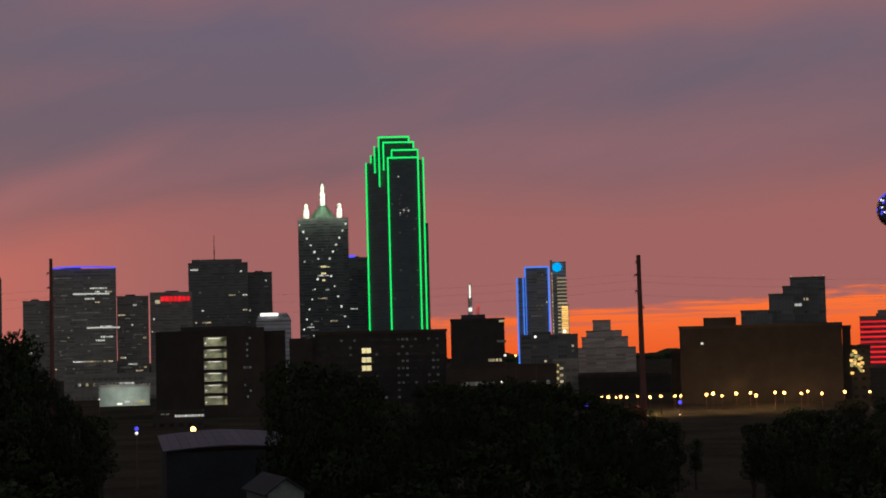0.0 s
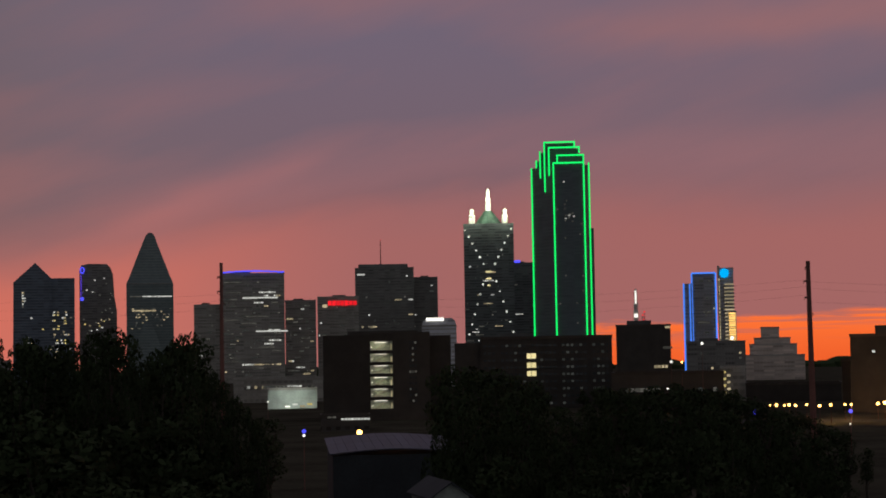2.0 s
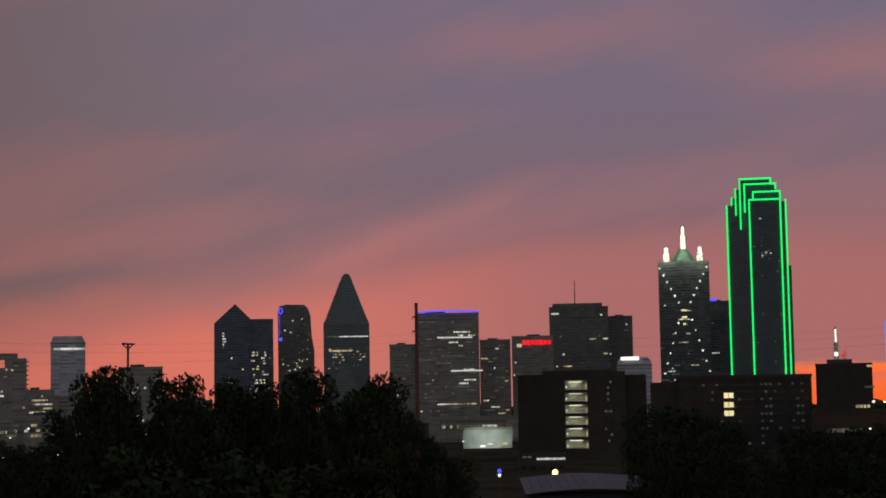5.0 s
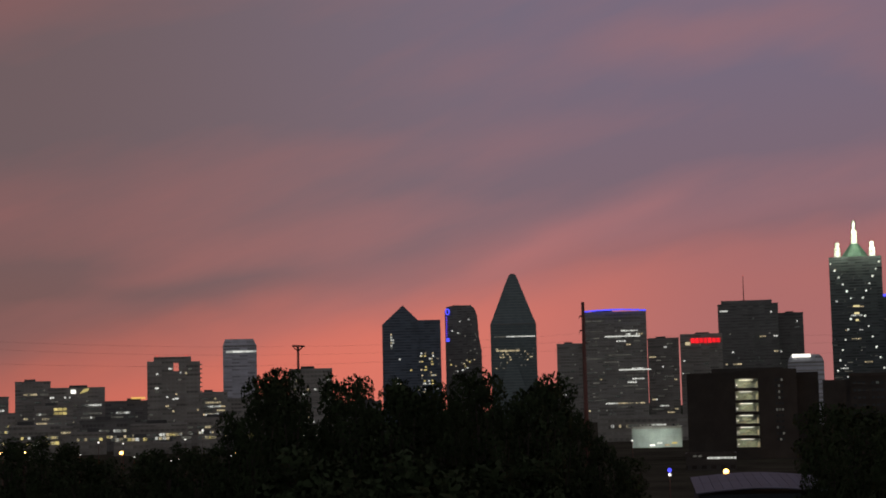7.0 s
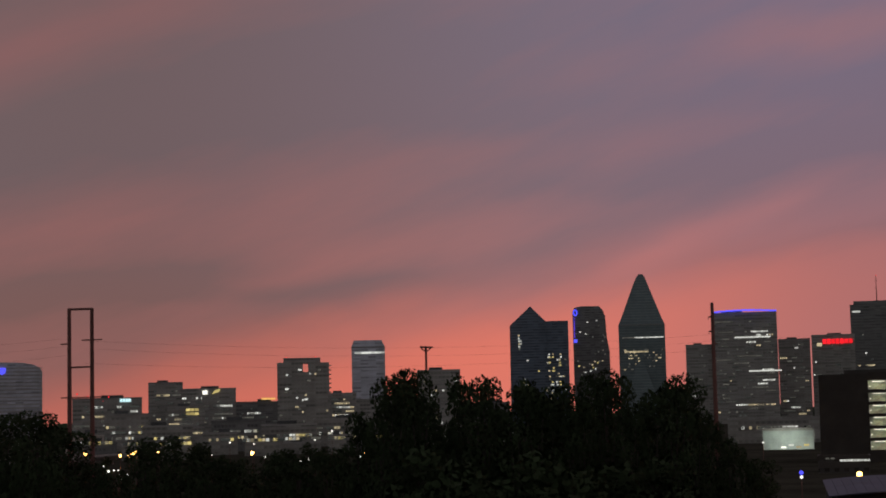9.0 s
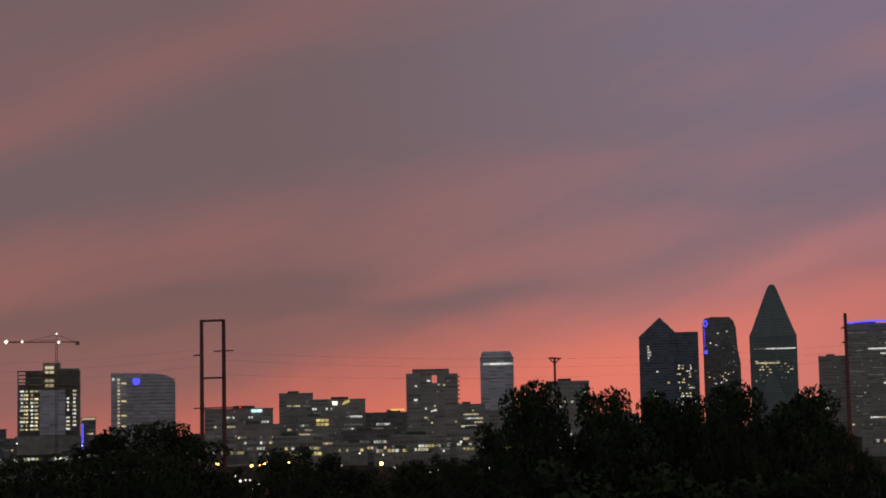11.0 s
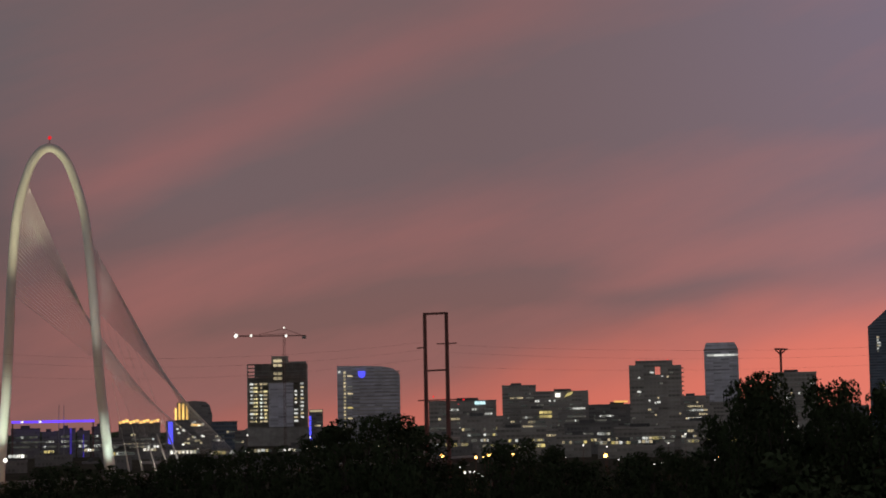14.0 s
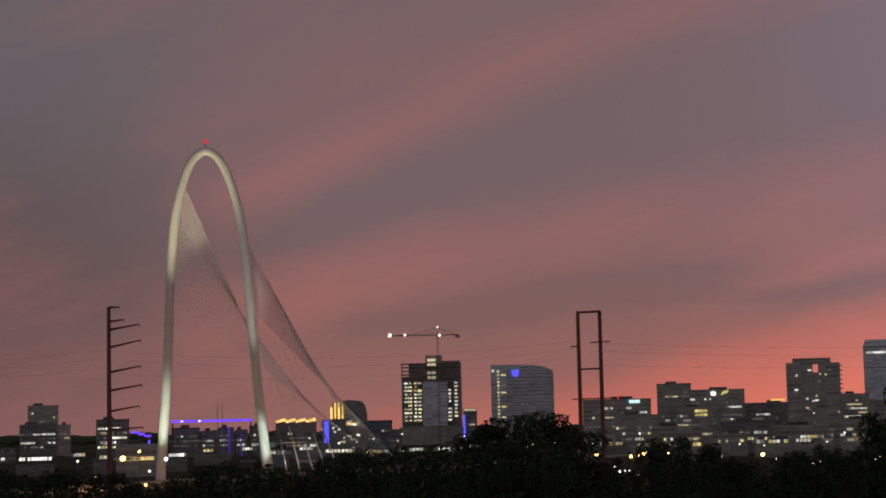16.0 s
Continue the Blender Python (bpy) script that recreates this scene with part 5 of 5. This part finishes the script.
    # floodlights at the feet and on the deck
    for x, y, z, tx, tz, p, col in ((-half - 2, -28, 5, -half * 0.88, 30, 60000, (0.86, 1.0, 0.78)), (half + 4, -24, 5, half * 0.92, 20, 30000, (0.80, 1.0, 0.86)), (-14, -60, 7, -half * 0.42, 114, 420000, (1.0, 0.92, 0.58)), (10, -40, 7, 16, 76, 70000, (1.0, 0.97, 0.86))):
        lamp = bpy.data.lights.new("arch_floodlight", "SPOT")
        lamp.energy, lamp.color, lamp.spot_size, lamp.spot_blend, lamp.shadow_soft_size = p, col, radians(24 if tz > 60 else 34), 0.9, 0.5
        ob = new("arch_floodlight", lamp)
        ob.parent = root
        ob.matrix_basis = look((x, y, z), (tx, 0, tz))


arch_bridge()


# ---- power line ----
def steel_pole(az, d, el, arms, lean=0.0, r=0.55):
    z = high(el, d)
    root = stand("power_pole", az, d, ground_height(d), label="tall rust-brown steel power pole", category="power pole", group="power line")
    h = z - ground_height(d)
    bm = bmesh.new()
    tube(bm, (0, 0, 0), (lean, 0, h), r * 1.25, r * 0.75, 10)
    part("shaft", bm, M["steel_dark"], root)
    for k, (f, length, rise) in enumerate(arms):
        bm = bmesh.new()
        tube(bm, (lean, 0, h * f), (lean + length, 0, h * f + rise), 0.28, 0.14, 6)
        arm = part("cross_arm", bm, M["steel_dark"], root)
        bm = bmesh.new()
        for q in range(3):
            tube(bm, (lean + length, 0, h * f + rise - 0.15 - q * 0.16), (lean + length, 0, h * f + rise - 0.22 - q * 0.16), 0.12, 0.16, 8)
        part("insulator", bm, M["wire"], arm)
    return root


def power_line():
    arms = [(0.998, 2.1, 0.1), (0.94, 2.9, 0.4), (0.906, 5.9, 1.1), (0.834, 6.2, 1.4), (0.732, 6.1, 1.2), (0.657, 6.4, 1.1), (0.573, 5.9, 1.0), (0.498, 6.6, 0.4)]
    steel_pole(-48.7, 350, 3.91, arms, -0.1, 0.5)
    steel_pole(-12.66, 400, 3.24, [(0.93, -0.9, 0.1), (0.86, -0.9, 0.1), (0.8, 0.9, 0.1)], 0, 0.5)
    steel_pole(6.4, 380, 2.92, [(0.9, -1.0, 0.1), (0.82, -0.9, 0.1), (0.74, 0.8, 0.1), (0.97, -0.6, 0)], -0.2, 0.62)
    d = 350.0
    root = stand("power_pylon", -33.12, d, ground_height(d), label="two-legged rust-brown steel power pylon with cross beams", category="pylon", group="power line")
    X = lambda az: d * math.tan(radians(az + 33.12))
    h = high(3.5, d) - ground_height(d)
    for az in (-33.48, -32.77):
        bm = bmesh.new()
        tube(bm, (X(az), 0, 0), (X(az), 0, h), 0.5, 0.36, 8)
        part("leg", bm, M["steel_dark"], root)
    for f, a0, a1, r in ((0.995, -33.48, -32.77, 0.26), (0.745, -33.48, -32.77, 0.2), (0.845, -33.75, -33.48, 0.15), (0.862, -33.1, -32.45, 0.13), (0.615, -33.75, -32.45, 0.13)):
        bm = bmesh.new()
        tube(bm, (X(a0), 0, h * f), (X(a1), 0, h * f + 0.1), r, r, 6)
        part("cross_beam", bm, M["steel_dark"], root)
    ends = [((-48.2, 350), (-33.6, 350)), ((-33.0, 350), (-12.66, 400)), ((-12.66, 400), (6.4, 380)), ((6.4, 380), (22, 420)), ((-64, 380), (-48.7, 350))]
    for a, b in ends:
        for z0, z1, sag in ((39.0, 39.5, 2.2), (37.5, 38.0, 2.4), (34.6, 36.2, 2.2)):
            p, q = at(a[0], a[1], z0), at(b[0], b[1], z1)
            bm = bmesh.new()
            pts = [p.lerp(q, i / 16) - Vector((0, 0, 4 * sag * (i / 16) * (1 - i / 16))) for i in range(17)]
            pipe(bm, pts, 0.011, 4)
            tagged(link_mesh("power_cable", bm, M["wire"]), "thin dark sagging power cable between steel poles", "cable", "power line")


power_line()


# ---- trees ----
def leaf_cloud(rnd, blobs, per, size):
    """Many small leaf sprays on and inside a set of uneven lobes, each turned outward."""
    pts, out = [], []
    for c, r in blobs:
        n = int(per * r * r)
        v = rnd.normal(size=(n, 3))
        v /= np.linalg.norm(v, axis=1)[:, None]
        rad = r * rnd.uniform(0.62, 1.1, (n, 1)) ** 0.6
        pts.append(np.array(c) + v * rad * np.array([1, 1, 0.85]))
        out.append(v)
    p, v = np.concatenate(pts), np.concatenate(out)
    a = rnd.normal(size=p.shape)
    a /= np.linalg.norm(a, axis=1)[:, None]
    b = np.cross(a, rnd.normal(size=p.shape))
    b /= np.linalg.norm(b, axis=1)[:, None]
    b *= np.where((np.cross(b, a) * v).sum(1) < 0, -1, 1)[:, None]
    s = rnd.uniform(0.6, 1.3, (len(p), 1)) * size
    quad = np.stack([p - a * s, p + b * s * 0.6, p + a * s, p - b * s * 0.6], 1).reshape(-1, 3)
    return quad, np.arange(len(quad)).reshape(-1, 4), np.repeat(v, 4, 0)


def make_tree(seed, slim, name="tree", label="dark leafy tree in silhouette"):
    """A tree of unit height 10 m with trunk, limbs and crown; slim trees carry small stacked lobes."""
    rnd = np.random.default_rng(seed)
    root = tagged(new(name), label, "tree", "riverside trees")
    bm = bmesh.new()
    tube(bm, (0, 0, -1.5), (0.1, 0, 2.5), 0.3, 0.22, 8)
    tube(bm, (0.1, 0, 2.5), (0.0, 0.1, 7.5 if slim else 5.5), 0.22, 0.08, 8)
    lobes = 15 if slim else 9 + seed % 4
    spread = 1.25 if slim else 2.1 + 0.25 * (seed % 3)
    blobs = [((0, 0, 6.2), 1.0), ((0, 0, 4.6), 1.2)] if slim else [((0, 0, 5.2), spread * 0.75)]
    for k in range(lobes):
        q = 2.4 * k + rnd.uniform(-0.4, 0.4)
        z = 3.4 + 5.6 * k / lobes if slim else rnd.uniform(3.2, 8.2)
        rr = spread * rnd.uniform(0.45, 0.9) * (1.15 - 0.085 * max(0, z - 4)) if slim else spread * rnd.uniform(0.45, 0.85) * (1.0 if z < 6.5 else 0.6)
        r = rnd.uniform(0.45, 0.85) if slim else rnd.uniform(0.9, 1.5) * (1.15 if z < 6 else 0.85)
        c = (rr * math.cos(q), rr * math.sin(q), z)
        blobs.append((c, r))
        tube(bm, (0.05, 0, z * 0.6), (c[0] * 0.8, c[1] * 0.8, c[2] * 0.97), 0.1, 0.03, 5)
    part("trunk", bm, M["bark"], root)
    for k in range(3):
        blobs.append(((rnd.uniform(-0.6, 0.6), rnd.uniform(-0.6, 0.6), rnd.uniform(8.5, 9.3)), rnd.uniform(0.45, 0.7)))
    quad, faces, away = leaf_cloud(rnd, blobs, 400 if slim else 230, 0.095 if slim else 0.14)
    me = bpy.data.meshes.new("crown")
    me.from_pydata(quad.tolist(), [], faces.tolist())
    me.materials.append(M["leaf"])
    me.normals_split_custom_set_from_vertices(away.tolist())
    ob = new("crown", me)
    ob.parent = root
    return root


# the tree line: bearing, elevation of its top
LINE = [(-56, -1.1), (-50, -1.33), (-48.6, -1.65), (-47.2, -1.9), (-46.3, -1.5), (-45.2, -1.2), (-42.5, -1.5), (-41.5, -1.03), (-37.7, -0.9), (-37.1, -0.45),
        (-35.3, 0.26), (-34.2, -0.1), (-33.4, -0.5), (-32.6, -1.9), (-31.7, -1.8), (-31.3, -0.9), (-30.2, -0.68), (-28.7, -1.5), (-27.2, -1.65), (-26.6, -1.2), (-24.9, -1.3), (-24.4, 0.1), (-23.8, 0.0),
        (-23.4, 1.4), (-22.1, 1.2), (-21.3, -0.2), (-21.0, 1.1), (-20.3, 1.17), (-19.7, 0.35), (-18.8, 1.0), (-18.0, 0.6), (-17.0, 0.5), (-16.7, 1.2), (-15.9, 1.2), (-15.1, 0.2), (-14.5, 0.9), (-13.8, 0.85), 
        (-12.5, -0.3), (-11.6, -1.5), (-10.6, -2.5), (-6.8, -2.1), (-5.3, -0.15), (-2.8, -0.9), (-1.3, -2.0), (-0.3, -1.2), (2.3, -1.0), (4.0, -1.28), (4.9, -1.75), (6.6, -2.3), (8.2, -3.3), (11.0, -2.45), (14.0, -2.1), (20, -1.8)]


def tree_line():
    rnd = random.Random(12)
    broad = [make_tree(40 + k, False) for k in range(5)]
    slim = [make_tree(60 + k, True) for k in range(6)]
    used = set()

    def plant(az, el, d, fat, kinds):
        src = rnd.choice(kinds)
        g = ground_height(d)
        s = max(2.5, high(el, d) - g) / 9.9
        m = Matrix.Translation(at(az, d, g)) @ pose(0, 0, 0, 0, 0, rnd.uniform(0, 360))
        ob = copy_thing(src, m) if src.name in used else src
        used.add(src.name)
        ob.matrix_basis = m @ Matrix.Diagonal((s * fat, s * fat, s, 1))

    xs, ys = [a for a, _ in LINE], [e for _, e in LINE]
    top = lambda az: float(np.interp(az, xs, ys))
    # the outline itself: slim crowns close together
    az = -57.0
    while az < 21:
        el = min(top(az), top(az - 0.12) + 0.25, top(az + 0.12) + 0.25)
        fine = -24.6 < az < -11.5
        crest = top(az) > max(top(az - 0.45), top(az + 0.45)) - 0.3
        if fine and not crest:
            el -= 0.4
        if not -10.9 < az < -5.9 and not 8.0 < az < 9.6:
            plant(az, el + (0.32 if fine else 0.3) + rnd.uniform(-0.15, 0.06), rnd.uniform(170, 215) if fine else rnd.uniform(230, 300), (rnd.uniform(0.6, 0.75) if crest else 0.45) if fine else rnd.uniform(0.9, 1.3), slim)
        az += (0.36 if fine else 0.52) * rnd.uniform(0.8, 1.2)
    # the dark mass below it
    rows = ((0.75, 195, 240, 0.8, 0.5), (1.8, 140, 175, 2.2, 1.4), (2.9, 100, 125, 3.2, 1.7), (4.0, 76, 92, 4.6, 1.8))
    for row, (drop, d0, d1, gap, fat) in enumerate(rows):
        az = -57.0 + row * 0.5
        while az < 21:
            el = min(top(az - gap / 2), top(az), top(az + gap / 2)) - drop + (0.4 if row == 0 else 0) - rnd.uniform(-0.1, 0.25)
            roof = -11.1 < az < (-5.9 if row == 0 else -4.9)
            if not (roof and row < 3) and not (7.4 < az < 10.4):
                plant(az, el, rnd.uniform(d0, d1), fat * rnd.uniform(0.8, 1.1), broad)
            az += gap * rnd.uniform(0.75, 1.2)
    # scattered trees farther out on the flat
    for k in range(72):
        az = rnd.choice((rnd.uniform(-53, -24), rnd.uniform(-34, -24), rnd.uniform(-13, 7), rnd.uniform(-1, 14)))
        if -12.5 < az < -5 or az > 7.5:
            continue
        d = rnd.uniform(330, 530) if az > 4 else rnd.uniform(400, 900)
        tip = rnd.uniform(4, 7) if az > 4 else rnd.uniform(6, 10)
        plant(az, math.degrees(math.atan((tip - EYE) / d)), d, rnd.uniform(1.0, 1.5), broad)


tree_line()


# ---- near roof, lamps and road ----
def near_roof():
    d = 225.0
    g = ground_height(d)
    root = stand("workshop", -7.1, d, g, 4, "low workshop with a pale curved metal roof", "building")
    w, z = 15.8, high(-2.95, d) - g
    part("wall", boxed((-w / 2, w / 2, 0, 22, -2, z - 0.5)), M["dim_wall"], root)
    f = lambda x, y: z - 0.35 + 0.045 * y + 0.55 * math.cos(x / (w / 2 + 0.4) * math.pi / 2)
    for k in range(14):
        bm = bmesh.new()
        x0, x1 = -w / 2 - 0.4 + (w + 0.8) * k / 14, -w / 2 - 0.4 + (w + 0.8) * (k + 1) / 14 - 0.04
        loft(bm, [[(x0, y, f(x0, y)), (x1, y, f(x1, y)), (x1, y, f(x1, y) + 0.12), (x0, y, f(x0, y) + 0.12)] for y in (-0.5, 22.5)])
        part("roof_panel", bm, M["sheet"], root, "pale metal roof panel")
    root = stand("shed", -5.3, 150, ground_height(150), 14, "dim shed with a pitched metal roof and pale gable", "building")
    z = high(-4.05, 150) - ground_height(150)
    bm = bmesh.new()
    loft(bm, [[(-1.6, y, -2), (1.6, y, -2), (1.6, y, z - 1.1), (0, y, z), (-1.6, y, z - 1.1)] for y in (0, 8)])
    part("wall", bm, M["stucco"], root)
    for a in (-1, 1):
        bm = bmesh.new()
        loft(bm, [[(0, y, z + 0.05), (a * 2.0, y, z - 1.33), (a * 2.0, y, z - 1.18), (0, y, z + 0.2)] for y in (-0.4, 8.4)])
        part("roof_slope", bm, M["dim_wall"], root)


near_roof()


def street_lamp(az, d, z, key="sodium", globe=0.7, post=True, power=0, col=(1.0, 0.55, 0.2)):
    g = ground_height(d)
    root = stand("street_lamp", az, d, g, label="street lamp with a glowing head on a thin post", category="street lamp", group="street lamps")
    h = z - g
    bm = bmesh.new()
    tube(bm, (0, 0, -0.3), (0, 0, h), 0.11, 0.07, 6)
    tube(bm, (0, 0, h), (0, -0.7, h + 0.25), 0.05, 0.05, 5)
    post_ob = part("post", bm, M["steel_dark"], root)
    bm = bmesh.new()
    bmesh.ops.create_icosphere(bm, subdivisions=2, radius=globe, matrix=Matrix.Translation((0, -0.8, h + 0.1)))
    part("globe", bm, M[key], post_ob, "glowing lamp globe")
    # unseen fill light, set off from the globe to brighten wall or ground
    if power:
        lamp = bpy.data.lights.new("lamp_light", "POINT")
        lamp.energy, lamp.color, lamp.shadow_soft_size = power, col, 0.3
        ob = new("lamp_light", lamp)
        ob.parent, ob.location = root, (0, 54 if power == 500 else -12 if power == 3500 else 9 if power > 1000 else 3, h + 0.5)


def lamps():
    rnd = random.Random(30)
    for k, az in enumerate((7.4, 7.58, 8.41, 8.62, 8.91, 9.36, 9.81, 9.99, 10.59, 10.88, 11.41, 11.62, 12.06, 12.77, 13.55)):
        street_lamp(az, 636 + rnd.uniform(-8, 8), 5.4 + rnd.uniform(-0.4, 0.4), globe=rnd.uniform(0.4, 0.62), power=500 if k % 2 else 3500)
    for az in (5.05, 5.25, 5.5, 5.65, 5.85, 6.2, 6.6, 6.95):
        street_lamp(az, 600 + rnd.uniform(-10, 10), 6.2, globe=rnd.uniform(0.32, 0.55), power=9000 if az in (5.5, 6.6) else 0)
    street_lamp(-8.24, 258, high(-2.36, 258), globe=0.42, power=510)
    for az, el, d, key in ((-10.04, -2.28, 330, "blue"), (7.56, -1.9, 420, "blue"), (-0.3, -2.1, 400, "blue"), (4.55, -1.9, 400, "blue")):
        street_lamp(az, d, high(el, d), key, 0.42 if el < -1.95 else 0.5)
    street_lamp(7.54, 419, high(-2.3, 419), "white", 0.2)
    street_lamp(-10.04, 329, high(-2.42, 329), "white", 0.3)
    # sodium lamps over the river road; white ones behind include window lights put on posts
    for az, el in ((-33.0, -1.18), (-31.9, -1.24), (-31.62, -1.21), (-31.5, -1.17), (-31.38, -1.16), (-30.68, -1.18), (-27.7, -1.26), (-24.1, -1.35)):
        street_lamp(az, 600 + rnd.uniform(-15, 15), high(el, 600), "sodium", rnd.uniform(0.42, 0.66), power=2500 if az in (-33.0, -31.5, -27.7) else 0)
    for az, el in ((-28.41, -0.91), (-25.11, -0.63), (-25.67, -0.9), (-27.64, -0.99), (-29.0, -1.28), (-27.29, -1.41), (-26.13, -1.57), (-25.9, -1.53), (-25.5, -1.38), (-24.22, -1.5), (-39.3, -0.38), (-37.28, -0.49)):
        street_lamp(az, 640 + rnd.uniform(-20, 20), high(el, 640), "white", rnd.uniform(0.26, 0.42))
    # the white cluster of shop lights between the trees, put on lamp posts
    for az, el in ((-32.44, -1.58), (-32.27, -1.71), (-32.1, -1.72), (-31.96, -1.72), (-31.83, -1.73), (-31.92, -1.86), (-31.7, -1.87), (-31.87, -2.02)):
        street_lamp(az, 430 + rnd.uniform(-6, 6), high(el, 430), "white", rnd.uniform(0.2, 0.34))
    # round the foot of the arch
    for az, el, key, globe in ((-48.29, -0.95, "sodium", 0.8), (-46.92, -1.0, "white", 0.7), (-49.14, -1.5, "white", 0.36), (-47.45, -1.37, "white", 0.45), (-47.57, -1.8, "sodium", 0.4), (-47.31, -1.9, "white", 0.4), (-48.25, -1.9, "white", 0.34), (-47.77, -0.74, "sodium", 0.4), (-49.7, -1.0, "white", 0.4)):
        street_lamp(az, 560, high(el, 560), key, globe, power=9000 if globe > 0.65 else 0)
    # yard lamps below the neon tower
    for az, el, key, globe in ((1.94, -0.24, "white", 0.62), (2.28, -0.25, "sodium", 0.4), (2.94, 0.34, "white", 0.6)):
        street_lamp(az, 750, high(el, 750), key, globe)
    for az, el in ((3.89, -2.48), (-0.25, -2.01)):
        street_lamp(az, 300, high(el, 300), "white", 0.11)
    for az, el in ((1.8, -1.1), (-13.0, -1.7), (-11.2, -1.3)):
        street_lamp(az, 640, high(el, 640), "white", 0.34)
    # road strip along the lamps
    bm = bmesh.new()
    a = [(at(az, 612, 0.06), at(az, 642, 0.06)) for az in range(-2, 24, 2)]
    rows = [[bm.verts.new(p) for p in pair] for pair in a]
    for u, v in zip(rows, rows[1:]):
        bm.faces.new((u[0], v[0], v[1], u[1]))
    tagged(link_mesh("road", bm, M["asphalt"]), "grey asphalt levee road under street lamps", "road", kind="structure")


lamps()
